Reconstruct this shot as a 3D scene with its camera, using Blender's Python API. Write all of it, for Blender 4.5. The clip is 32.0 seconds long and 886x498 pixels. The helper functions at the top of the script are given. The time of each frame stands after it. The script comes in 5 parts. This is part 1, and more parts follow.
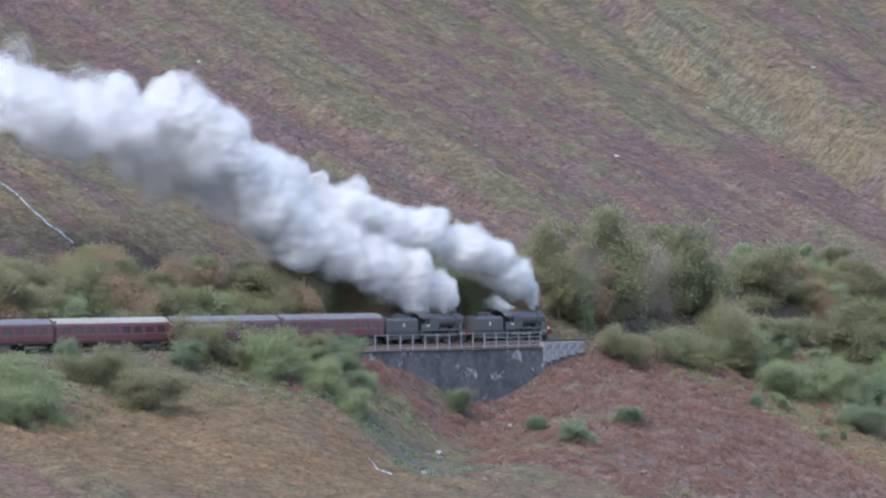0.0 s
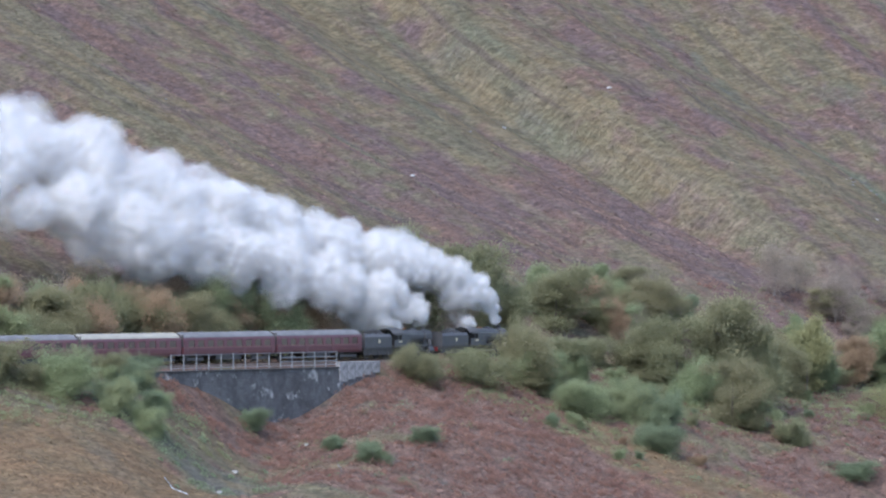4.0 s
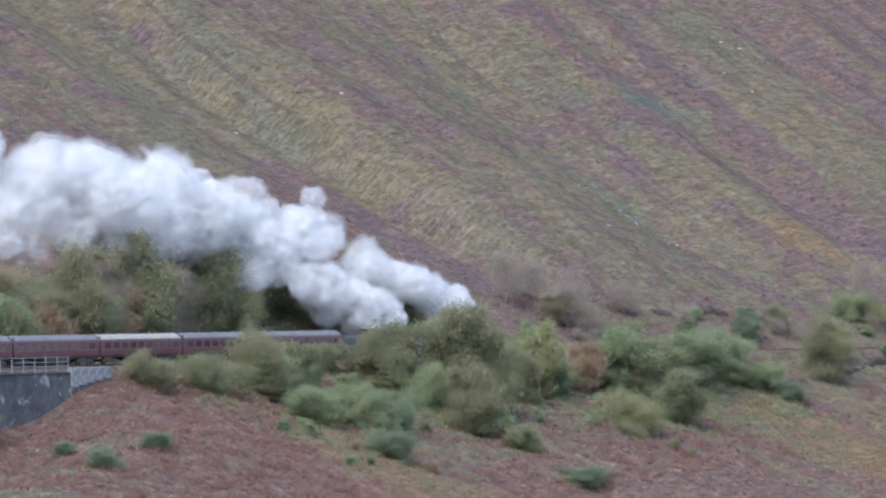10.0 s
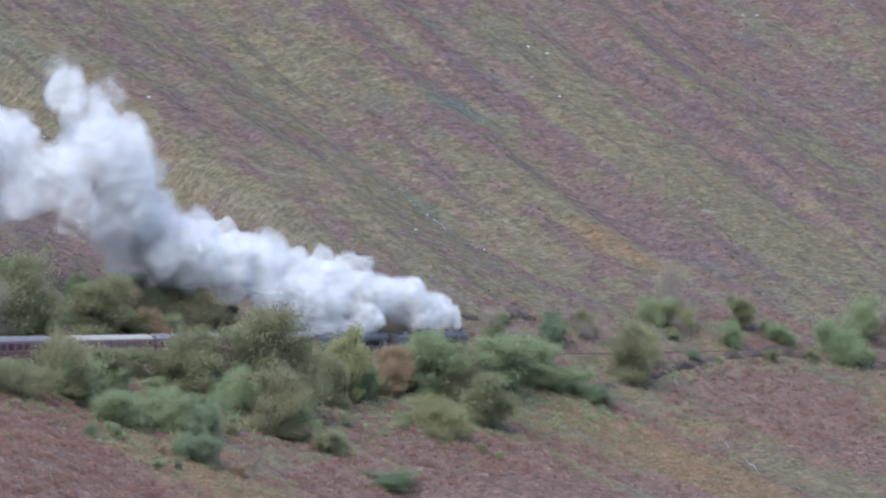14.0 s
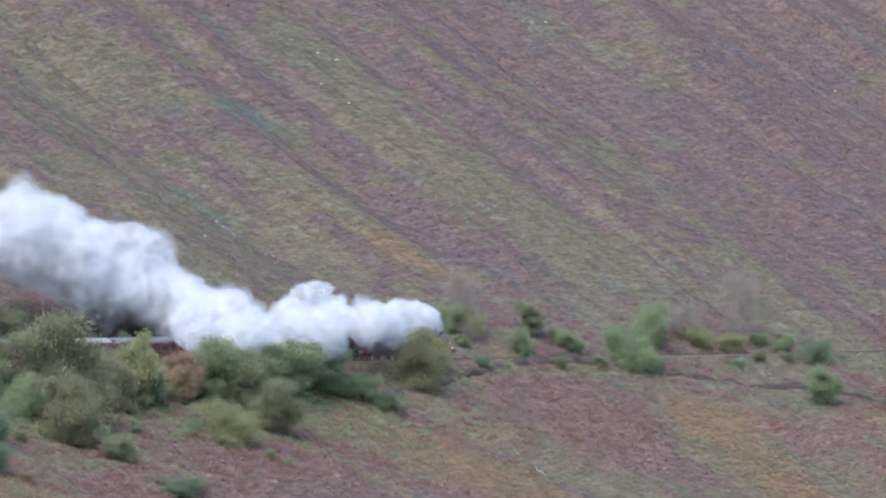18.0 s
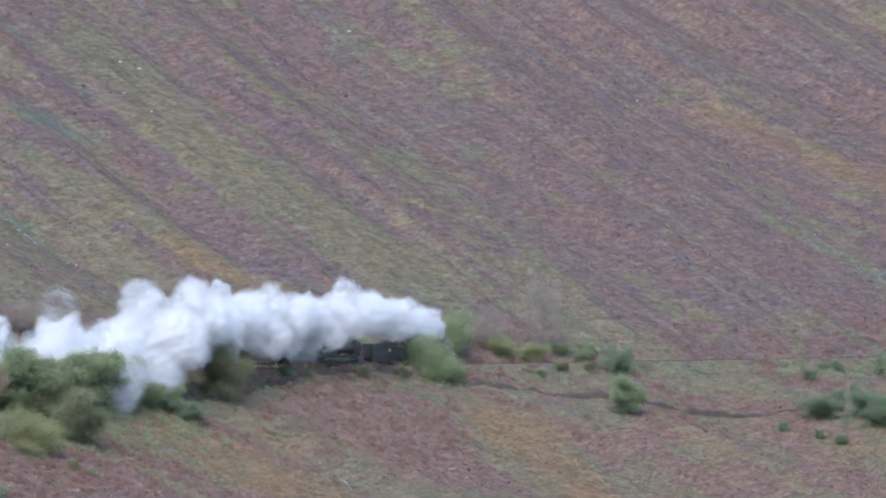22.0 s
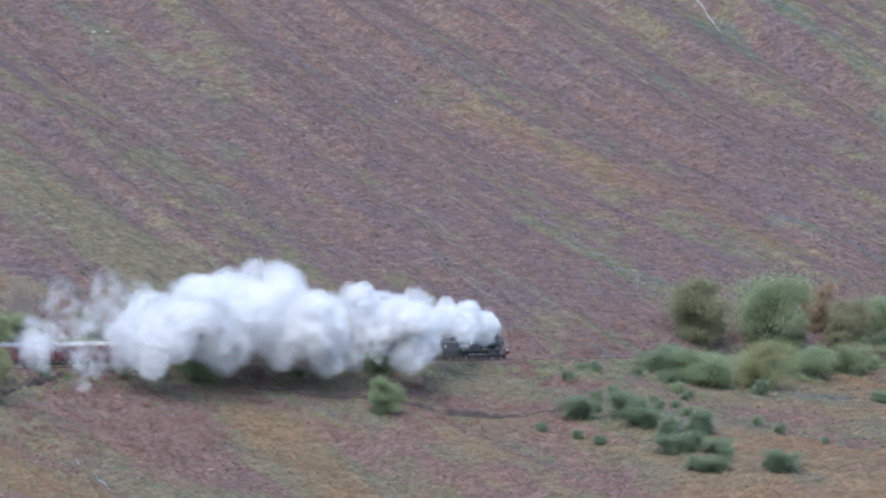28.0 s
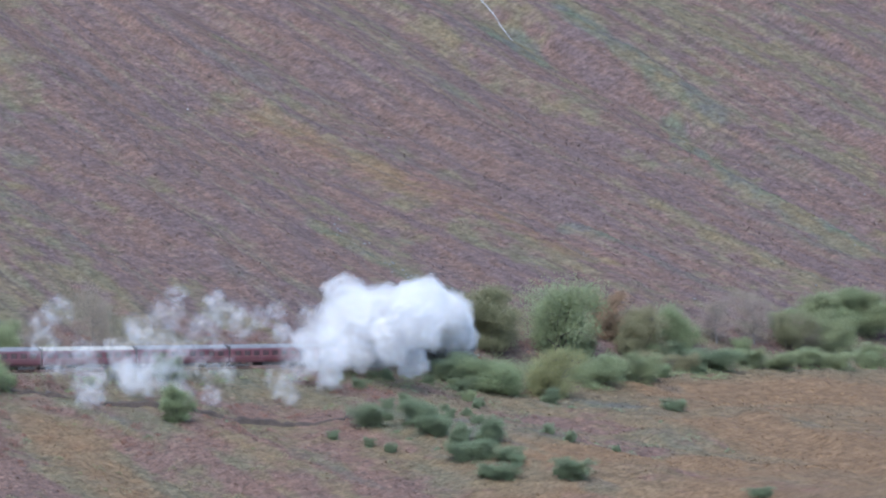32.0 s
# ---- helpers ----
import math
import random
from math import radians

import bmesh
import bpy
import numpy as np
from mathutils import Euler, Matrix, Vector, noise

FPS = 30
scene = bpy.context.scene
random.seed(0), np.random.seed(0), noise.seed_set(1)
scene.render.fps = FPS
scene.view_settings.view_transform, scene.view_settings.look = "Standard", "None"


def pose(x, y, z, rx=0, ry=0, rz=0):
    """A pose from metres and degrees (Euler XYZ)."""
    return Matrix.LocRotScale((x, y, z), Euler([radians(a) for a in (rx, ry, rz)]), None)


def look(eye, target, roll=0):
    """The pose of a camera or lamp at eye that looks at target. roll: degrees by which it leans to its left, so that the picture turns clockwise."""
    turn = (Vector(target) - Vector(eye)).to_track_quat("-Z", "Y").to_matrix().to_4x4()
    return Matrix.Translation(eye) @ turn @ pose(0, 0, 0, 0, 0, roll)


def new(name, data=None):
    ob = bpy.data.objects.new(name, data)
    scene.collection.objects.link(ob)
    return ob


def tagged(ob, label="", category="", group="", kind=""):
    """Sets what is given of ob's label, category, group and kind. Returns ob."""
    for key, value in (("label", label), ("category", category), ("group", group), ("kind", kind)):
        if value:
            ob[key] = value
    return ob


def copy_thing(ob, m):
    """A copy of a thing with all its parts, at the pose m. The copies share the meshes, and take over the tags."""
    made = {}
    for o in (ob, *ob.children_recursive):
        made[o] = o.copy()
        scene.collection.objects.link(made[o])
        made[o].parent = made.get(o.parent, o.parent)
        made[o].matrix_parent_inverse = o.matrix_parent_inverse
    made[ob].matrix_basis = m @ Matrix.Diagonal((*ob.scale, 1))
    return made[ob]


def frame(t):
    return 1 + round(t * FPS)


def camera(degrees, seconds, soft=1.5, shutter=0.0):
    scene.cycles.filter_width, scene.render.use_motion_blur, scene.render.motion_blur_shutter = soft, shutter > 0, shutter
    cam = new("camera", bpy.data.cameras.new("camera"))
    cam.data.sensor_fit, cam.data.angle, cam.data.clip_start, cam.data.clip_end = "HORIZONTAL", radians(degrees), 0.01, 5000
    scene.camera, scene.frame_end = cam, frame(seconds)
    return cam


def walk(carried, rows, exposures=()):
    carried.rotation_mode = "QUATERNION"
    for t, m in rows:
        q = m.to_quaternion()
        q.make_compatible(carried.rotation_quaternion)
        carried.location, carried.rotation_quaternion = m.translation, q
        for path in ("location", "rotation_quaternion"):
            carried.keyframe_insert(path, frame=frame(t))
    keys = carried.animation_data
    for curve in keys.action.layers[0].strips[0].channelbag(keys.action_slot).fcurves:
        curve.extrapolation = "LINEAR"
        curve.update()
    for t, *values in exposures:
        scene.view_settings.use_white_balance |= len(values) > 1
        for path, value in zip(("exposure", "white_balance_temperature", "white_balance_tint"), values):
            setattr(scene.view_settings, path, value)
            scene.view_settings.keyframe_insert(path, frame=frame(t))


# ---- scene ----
cam = camera(7.5, 32.0, soft=2.2)
PATH = [
    (0, pose(0, 0, 10, 91.2406, 0, 6.4665)),
    (0.5, pose(0, 0, 10, 91.2615, 0, 6.2831)),
    (1, pose(0, 0, 10, 91.2982, 0, 6.1063)),
    (1.5, pose(0, 0, 10, 91.3226, 0, 5.9194)),
    (2, pose(0, 0, 10, 91.3604, 0, 5.6527)),
    (2.5, pose(0, 0, 10, 91.3839, 0, 5.4213)),
    (3, pose(0, 0, 10, 91.3763, 0, 5.1988)),
    (3.5, pose(0, 0, 10, 91.3938, 0, 4.9631)),
    (5.5, pose(0, 0, 10, 91.4307, 0, 4.0983)),
    (6, pose(0, 0, 10, 91.4412, 0, 3.8804)),
    (6.5, pose(0, 0, 10, 91.4498, 0, 3.6831)),
    (7, pose(0, 0, 10, 91.4480, 0, 3.4734)),
    (7.5, pose(0, 0, 10, 91.4440, 0, 3.2868)),
    (8, pose(0, 0, 10, 91.4412, 0, 3.1201)),
    (8.5, pose(0, 0, 10, 91.4450, 0, 2.9762)),
    (9, pose(0, 0, 10, 91.4471, 0, 2.8283)),
    (9.5, pose(0, 0, 10, 91.4687, 0, 2.6766)),
    (10, pose(0, 0, 10, 91.4547, 0, 2.4652)),
    (10.5, pose(0, 0, 10, 91.4406, 0, 2.2574)),
    (11, pose(0, 0, 10, 91.4465, 0, 2.0693)),
    (11.5, pose(0, 0, 10, 91.4687, 0, 1.8646)),
    (12, pose(0, 0, 10, 91.4685, 0, 1.6894)),
    (12.5, pose(0, 0, 10, 91.4741, 0, 1.5249)),
    (13, pose(0, 0, 10, 91.4740, 0, 1.3149)),
    (13.5, pose(0, 0, 10, 91.4954, 0, 1.0528)),
    (14, pose(0, 0, 10, 91.4892, 0, 0.8323)),
    (14.5, pose(0, 0, 10, 91.4900, 0, 0.6347)),
    (16.5, pose(0, 0, 10, 91.5187, 0, -0.2837)),
    (17, pose(0, 0, 10, 91.5515, 0, -0.5306)),
    (17.5, pose(0, 0, 10, 91.5448, 0, -0.7441)),
    (18, pose(0, 0, 10, 91.5448, 0, -0.9553)),
    (18.5, pose(0, 0, 10, 91.5575, 0, -1.2132)),
    (19, pose(0, 0, 10, 91.5822, 0, -1.4166)),
    (19.5, pose(0, 0, 10, 91.5874, 0, -1.6212)),
    (20, pose(0, 0, 10, 91.5873, 0, -1.8089)),
    (20.5, pose(0, 0, 10, 91.5975, 0, -1.9828)),
    (21, pose(0, 0, 10, 91.5980, 0, -2.1889)),
    (21.5, pose(0, 0, 10, 91.6107, 0, -2.4095)),
    (22, pose(0, 0, 10, 91.6222, 0, -2.6280)),
    (22.5, pose(0, 0, 10, 91.6191, 0, -2.7624)),
    (23, pose(0, 0, 10, 91.6181, 0, -2.9107)),
    (23.5, pose(0, 0, 10, 91.6065, 0, -3.0829)),
    (24, pose(0, 0, 10, 91.5997, 0, -3.2716)),
    (24.5, pose(0, 0, 10, 91.6144, 0, -3.4054)),
    (25, pose(0, 0, 10, 91.6267, 0, -3.5588)),
    (25.5, pose(0, 0, 10, 91.6259, 0, -3.6799)),
    (27.5, pose(0, 0, 10, 91.6264, 0, -4.4480)),
    (28, pose(0, 0, 10, 91.6274, 0, -4.6735)),
    (28.5, pose(0, 0, 10, 91.6537, 0, -4.8611)),
    (29, pose(0, 0, 10, 91.6528, 0, -5.0748)),
    (29.5, pose(0, 0, 10, 91.6580, 0, -5.3523)),
    (30, pose(0, 0, 10, 91.6653, 0, -5.6310)),
    (30.5, pose(0, 0, 10, 91.6601, 0, -5.8612)),
    (31, pose(0, 0, 10, 91.6567, 0, -6.0900)),
    (31.5, pose(0, 0, 10, 91.6820, 0, -6.2751)),
    (32, pose(0, 0, 10, 91.6950, 0, -6.4428)),
]
walk(cam, PATH, [(0, 1.1, 5840, 11.8), (14, 1.1, 5760, 11), (20, 1.1, 5660, 10), (32, 1.1, 5600, 10)])
# ---- light: overcast sky with a broad, weak sun ----
SUN_HEIGHT, SUN_TURN = 48.0, 200.0
world = bpy.data.worlds.new("overcast_sky")
scene.world = world
world.use_nodes = True
_nt = world.node_tree
_sky = _nt.nodes.new("ShaderNodeTexSky")
_sky.sky_type, _sky.sun_disc = "NISHITA", False
_sky.sun_elevation, _sky.sun_rotation = radians(SUN_HEIGHT), radians(SUN_TURN)
_sky.air_density, _sky.dust_density, _sky.ozone_density = 1.0, 1.5, 1.0
_bg = _nt.nodes["Background"]
_nt.links.new(_sky.outputs["Color"], _bg.inputs["Color"])
_bg.inputs["Strength"].default_value = 0.15
_sun = bpy.data.lights.new("sun", "SUN")
_sun.energy, _sun.angle, _sun.color = 1.5, radians(40), (1.0, 0.97, 0.93)
_sun_ob = new("sun", _sun)
_a, _e = radians(SUN_TURN), radians(SUN_HEIGHT)
_sun_ob.matrix_world = look((300 * math.sin(_a) * math.cos(_e), 300 * math.cos(_a) * math.cos(_e), 300 * math.sin(_e)), (0, 0, 0))


# ---- materials ----
def material(name, rough=0.8, metal=0.0):
    m = bpy.data.materials.new(name)
    m.use_nodes = True
    b = m.node_tree.nodes["Principled BSDF"]
    b.inputs["Roughness"].default_value, b.inputs["Metallic"].default_value = rough, metal
    if rough > 0.9:
        b.inputs["Specular IOR Level"].default_value = 0.1
    return m, m.node_tree, b


def node(nt, kind, **values):
    n = nt.nodes.new(kind)
    for key, value in values.items():
        n.inputs[key].default_value = value
    return n


def noise_fac(nt, vec, scale, detail=4.0, rough=0.6, lo=0.35, hi=0.65, distort=0.0):
    n = node(nt, "ShaderNodeTexNoise", Scale=scale, Detail=detail, Roughness=rough, Distortion=distort)
    if vec is not None:
        nt.links.new(vec, n.inputs["Vector"])
    r = nt.nodes.new("ShaderNodeMapRange")
    r.interpolation_type = "SMOOTHSTEP"
    r.inputs["From Min"].default_value, r.inputs["From Max"].default_value = lo, hi
    nt.links.new(n.outputs["Fac"], r.inputs["Value"])
    return r.outputs["Result"]


def blend(nt, fac, a, b):
    m = nt.nodes.new("ShaderNodeMix")
    m.data_type = "RGBA"
    for socket, value in ((m.inputs[0], fac), (m.inputs[6], a), (m.inputs[7], b)):
        if isinstance(value, (int, float)):
            socket.default_value = value
        elif isinstance(value, tuple):
            socket.default_value = (*value, 1.0)
        else:
            nt.links.new(value, socket)
    return m.outputs[2]


def maths(nt, op, a, b=0.0):
    m = nt.nodes.new("ShaderNodeMath")
    m.operation, m.use_clamp = op, op in ("MULTIPLY", "ADD", "SUBTRACT")
    for socket, value in ((m.inputs[0], a), (m.inputs[1], b)):
        if isinstance(value, (int, float)):
            socket.default_value = value
        else:
            nt.links.new(value, socket)
    return m.outputs[0]


def bump(nt, bsdf, height, strength=0.4, distance=0.05):
    b = node(nt, "ShaderNodeBump", Strength=strength, Distance=distance)
    nt.links.new(height, b.inputs["Height"])
    nt.links.new(b.outputs["Normal"], bsdf.inputs["Normal"])


def coords(nt, out="Object", scale=(1, 1, 1)):
    c = nt.nodes.new("ShaderNodeTexCoord")
    m = nt.nodes.new("ShaderNodeMapping")
    m.inputs["Scale"].default_value = scale
    nt.links.new(c.outputs[out], m.inputs["Vector"])
    return m.outputs["Vector"]


def surface(name, colour, other=None, scale=2.0, rough=0.8, metal=0.0, relief=0.3, fine=12.0, dist=0.03, vary=0.0):
    """Two-scale worn surface: large stains and fine grain between two colours."""
    m, nt, b = material(name, rough, metal)
    other = other or tuple(c * 0.6 for c in colour)
    v = coords(nt)
    c = blend(nt, noise_fac(nt, v, scale, 5, 0.6, 0.3, 0.7), colour, other)
    c = blend(nt, maths(nt, "MULTIPLY", noise_fac(nt, v, fine, 3, 0.7), 0.35), c, tuple(min(1, x * 1.35) for x in colour))
    if vary:
        info = nt.nodes.new("ShaderNodeObjectInfo")
        c = blend(nt, maths(nt, "MULTIPLY", info.outputs["Random"], vary), c, tuple(x * 0.45 for x in other))
    nt.links.new(c, b.inputs["Base Color"])
    if relief:
        bump(nt, b, noise_fac(nt, v, fine, 5, 0.7, 0.2, 0.8), relief, dist)
    return m


# ---- mesh helpers ----
def part(name, bm, mat, parent=None, label="", smooth=False):
    me = bpy.data.meshes.new(name)
    bm.to_mesh(me)
    bm.free()
    for m in (mat if isinstance(mat, (list, tuple)) else [mat]):
        me.materials.append(m)
    if smooth:
        me.polygons.foreach_set("use_smooth", [True] * len(me.polygons))
    ob = new(name, me)
    ob.parent = parent
    return tagged(ob, label)


def array_mesh(name, verts, faces, mat, parent=None, smooth=False):
    me = bpy.data.meshes.new(name)
    me.from_pydata(verts, [], faces)
    for m in (mat if isinstance(mat, (list, tuple)) else [mat]):
        me.materials.append(m)
    if smooth:
        me.polygons.foreach_set("use_smooth", [True] * len(me.polygons))
    ob = new(name, me)
    ob.parent = parent
    return ob


def box(bm, x0, x1, y0, y1, z0, z1, bevel=0.0):
    r = bmesh.ops.create_cube(bm, size=1, matrix=Matrix.Translation(((x0 + x1) / 2, (y0 + y1) / 2, (z0 + z1) / 2)) @ Matrix.Diagonal((abs(x1 - x0), abs(y1 - y0), abs(z1 - z0), 1)))
    if bevel:
        edges = {e for v in r["verts"] for e in v.link_edges}
        bmesh.ops.bevel(bm, geom=list(edges), offset=bevel, segments=2, affect="EDGES", profile=0.5)
    return bm


def rod(bm, a, b, r0, r1=None, seg=10, caps=True):
    a, b = Vector(a), Vector(b)
    d = b - a
    m = Matrix.Translation((a + b) / 2) @ d.to_track_quat("Z", "Y").to_matrix().to_4x4()
    bmesh.ops.create_cone(bm, cap_ends=caps, segments=seg, radius1=r0, radius2=r0 if r1 is None else r1, depth=d.length, matrix=m)
    return bm


def prism(bm, profile, x0, x1, taper=1.0):
    """A closed outline in y, z swept from x0 to x1."""
    rings = [[bm.verts.new((x, y * k, z)) for y, z in profile] for x, k in ((x0, 1.0), (x1, taper))]
    n = len(profile)
    for i in range(n):
        bm.faces.new((rings[0][i], rings[0][(i + 1) % n], rings[1][(i + 1) % n], rings[1][i]))
    bm.faces.new(rings[0][::-1])
    bm.faces.new(rings[1])
    bmesh.ops.recalc_face_normals(bm, faces=bm.faces)
    return bm


def turned(bm, stations, seg=20, axis="X", at=(0, 0, 0)):
    """A solid of revolution: stations of (distance along the axis, radius)."""
    rings = []
    for d, r in stations:
        ring = []
        for i in range(seg):
            a = 2 * math.pi * i / seg
            p = (d, r * math.cos(a), r * math.sin(a)) if axis == "X" else (r * math.cos(a), r * math.sin(a), d)
            ring.append(bm.verts.new(Vector(p) + Vector(at)))
        rings.append(ring)
    for a, b in zip(rings, rings[1:]):
        for i in range(seg):
            bm.faces.new((a[i], a[(i + 1) % seg], b[(i + 1) % seg], b[i]))
    bm.faces.new(rings[0][::-1])
    bm.faces.new(rings[-1])
    bmesh.ops.recalc_face_normals(bm, faces=bm.faces)
    return bm


def B():
    return bmesh.new()


# ---- the line: chainage s along the track, offset p up the hill from it ----
HEADS_AT = np.arange(-60.0, 481.0, 45.0)
HEADS = np.radians([60.7, 57.7, 59.6, 64.0, 63.9, 61.1, 55.7, 48.6, 43.1, 40.2, 40.4, 39.2, 36.5])
STEP = 0.5
LINE_S = np.arange(-1500.0, 2500.0, STEP)
_h = np.interp(LINE_S, HEADS_AT, HEADS)
_k = np.hanning(81)
_h = np.convolve(np.pad(_h, 40, mode="edge"), _k / _k.sum(), "valid")
LINE_H = _h
_x, _y = np.cumsum(np.cos(_h)) * STEP, np.cumsum(np.sin(_h)) * STEP
_i = int(1500 / STEP)
LINE_X, LINE_Y = _x - _x[_i] - 124.5, _y - _y[_i] + 757.8
GRADE = 0.0205
GULLY = 232.0


def rail_z(s):
    return 15.05 + GRADE * np.clip(s, -160, 760)


def line(s):
    """x, y, z and heading (radians) of the track's centre, at rail level."""
    return np.interp(s, LINE_S, LINE_X), np.interp(s, LINE_S, LINE_Y), rail_z(s), np.interp(s, LINE_S, LINE_H)


def plan(s, p):
    """Ground position x, y of a chainage and offset; beyond 130 m the offsets run parallel."""
    x, y, z, h = line(s)
    q = np.clip(p, -130, 130)
    h0 = radians(52.0)
    return x - np.sin(h) * q - math.sin(h0) * (p - q), y + np.cos(h) * q + math.cos(h0) * (p - q)


def _hash(ix, iy, seed):
    n = (ix.astype(np.int64) * 374761393 + iy.astype(np.int64) * 668265263 + seed * 974711) & 0x7FFFFFFF
    n = ((n ^ (n >> 13)) * 1274126177) & 0x7FFFFFFF
    return ((n ^ (n >> 16)) & 0xFFFF) / 65535.0


def value_noise(x, y, seed=0):
    x, y = np.asarray(x, float), np.asarray(y, float)
    ix, iy = np.floor(x), np.floor(y)
    fx, fy = x - ix, y - iy
    fx, fy = fx * fx * (3 - 2 * fx), fy * fy * (3 - 2 * fy)
    a, b = _hash(ix, iy, seed), _hash(ix + 1, iy, seed)
    c, d = _hash(ix, iy + 1, seed), _hash(ix + 1, iy + 1, seed)
    return (a + (b - a) * fx) * (1 - fy) + (c + (d - c) * fx) * fy - 0.5


def smooth(x, a, b):
    k = np.clip((np.asarray(x, float) - a) / (b - a), 0, 1)
    return k * k * (3 - 2 * k)


def fall_line(s, p):
    """A number that stays the same down the slope: runnels, ridges and streaks follow it."""
    return s + 0.36 * (p - 40.0) * smooth(s, 420, 480) + 4.0 * value_noise(s / 50, p / 40, 3) + 1.5 * value_noise(s / 13, p / 16, 4)


def height(s, p, rough=1.0):
    """Ground height at a chainage and offset."""
    s, p = np.asarray(s, float), np.asarray(p, float)
    up = np.clip(p - 4.0, 0, None)
    hill = 0.50 * up + 0.9 * smooth(up, 0, 6) + 0.10 * np.clip(up - 90, 0, 400)
    hill = np.where(up > 700, hill[...] * 0 + 0.50 * 700 + 70 + 0.05 * (up - 700), hill)
    down = np.clip(-p - 3.2, 0, None)
    steep = 0.40 - 0.20 * smooth(s, 300, 390)
    fall = -steep * np.clip(down - 1.0, 0, 90) - 0.7 * smooth(down, 1.2, 3.5)
    fall = fall + 0.34 * np.exp(-((p + 4.1) / 0.8) ** 2) * smooth(s, 90, 96)
    z = rail_z(s) - 0.42 + hill + fall
    # the gully under the retaining wall
    z -= smooth(down, 0.0, 0.8) * (1 - smooth(down, 16, 45)) * (5.6 * np.exp(-((s - 69.0 + 1.7 * down) / (14.0 + 0.3 * down)) ** 2) + 0.9 * smooth(s, 30, 48) * (1 - smooth(s, 92, 100)))
    # runnels down the fall line above the track
    w = fall_line(s, p)
    k = smooth(up, 5, 45)
    z += k * (9.0 * value_noise(w / 36, p / 260, 5) + 5.2 * value_noise(w / 15, p / 130, 6) + 2.2 * value_noise(w / 6, p / 60, 7))
    z -= k * 5.0 * np.exp(-((w - GULLY) / 6.0) ** 2) * (1 - smooth(up, 70, 120))
    d = smooth(down, 3, 25)
    z += d * (3.0 * value_noise(s / 22, p / 24, 8) + 1.2 * value_noise(s / 8, p / 9, 9))
    off = np.maximum(smooth(up, 0, 4), smooth(down, 0.8, 4))
    z += rough * off * (0.50 * value_noise(s / 2.6, p / 2.6, 11) + 0.22 * value_noise(s / 1.1, p / 1.1, 12))
    # the valley floor, and the knoll on which the camera stands
    valley = smooth(-p, 105, 200)
    x, y = plan(s, p)
    knoll = 21.4 * np.exp(-(x * x + y * y) / 45.0 ** 2)
    return z * (1 - valley) + (-13.0 + knoll + 1.5 * value_noise(x / 60, y / 60, 14)) * valley


def ground(s, p):
    x, y = plan(s, p)
    return Vector((float(x), float(y), float(height(s, p))))
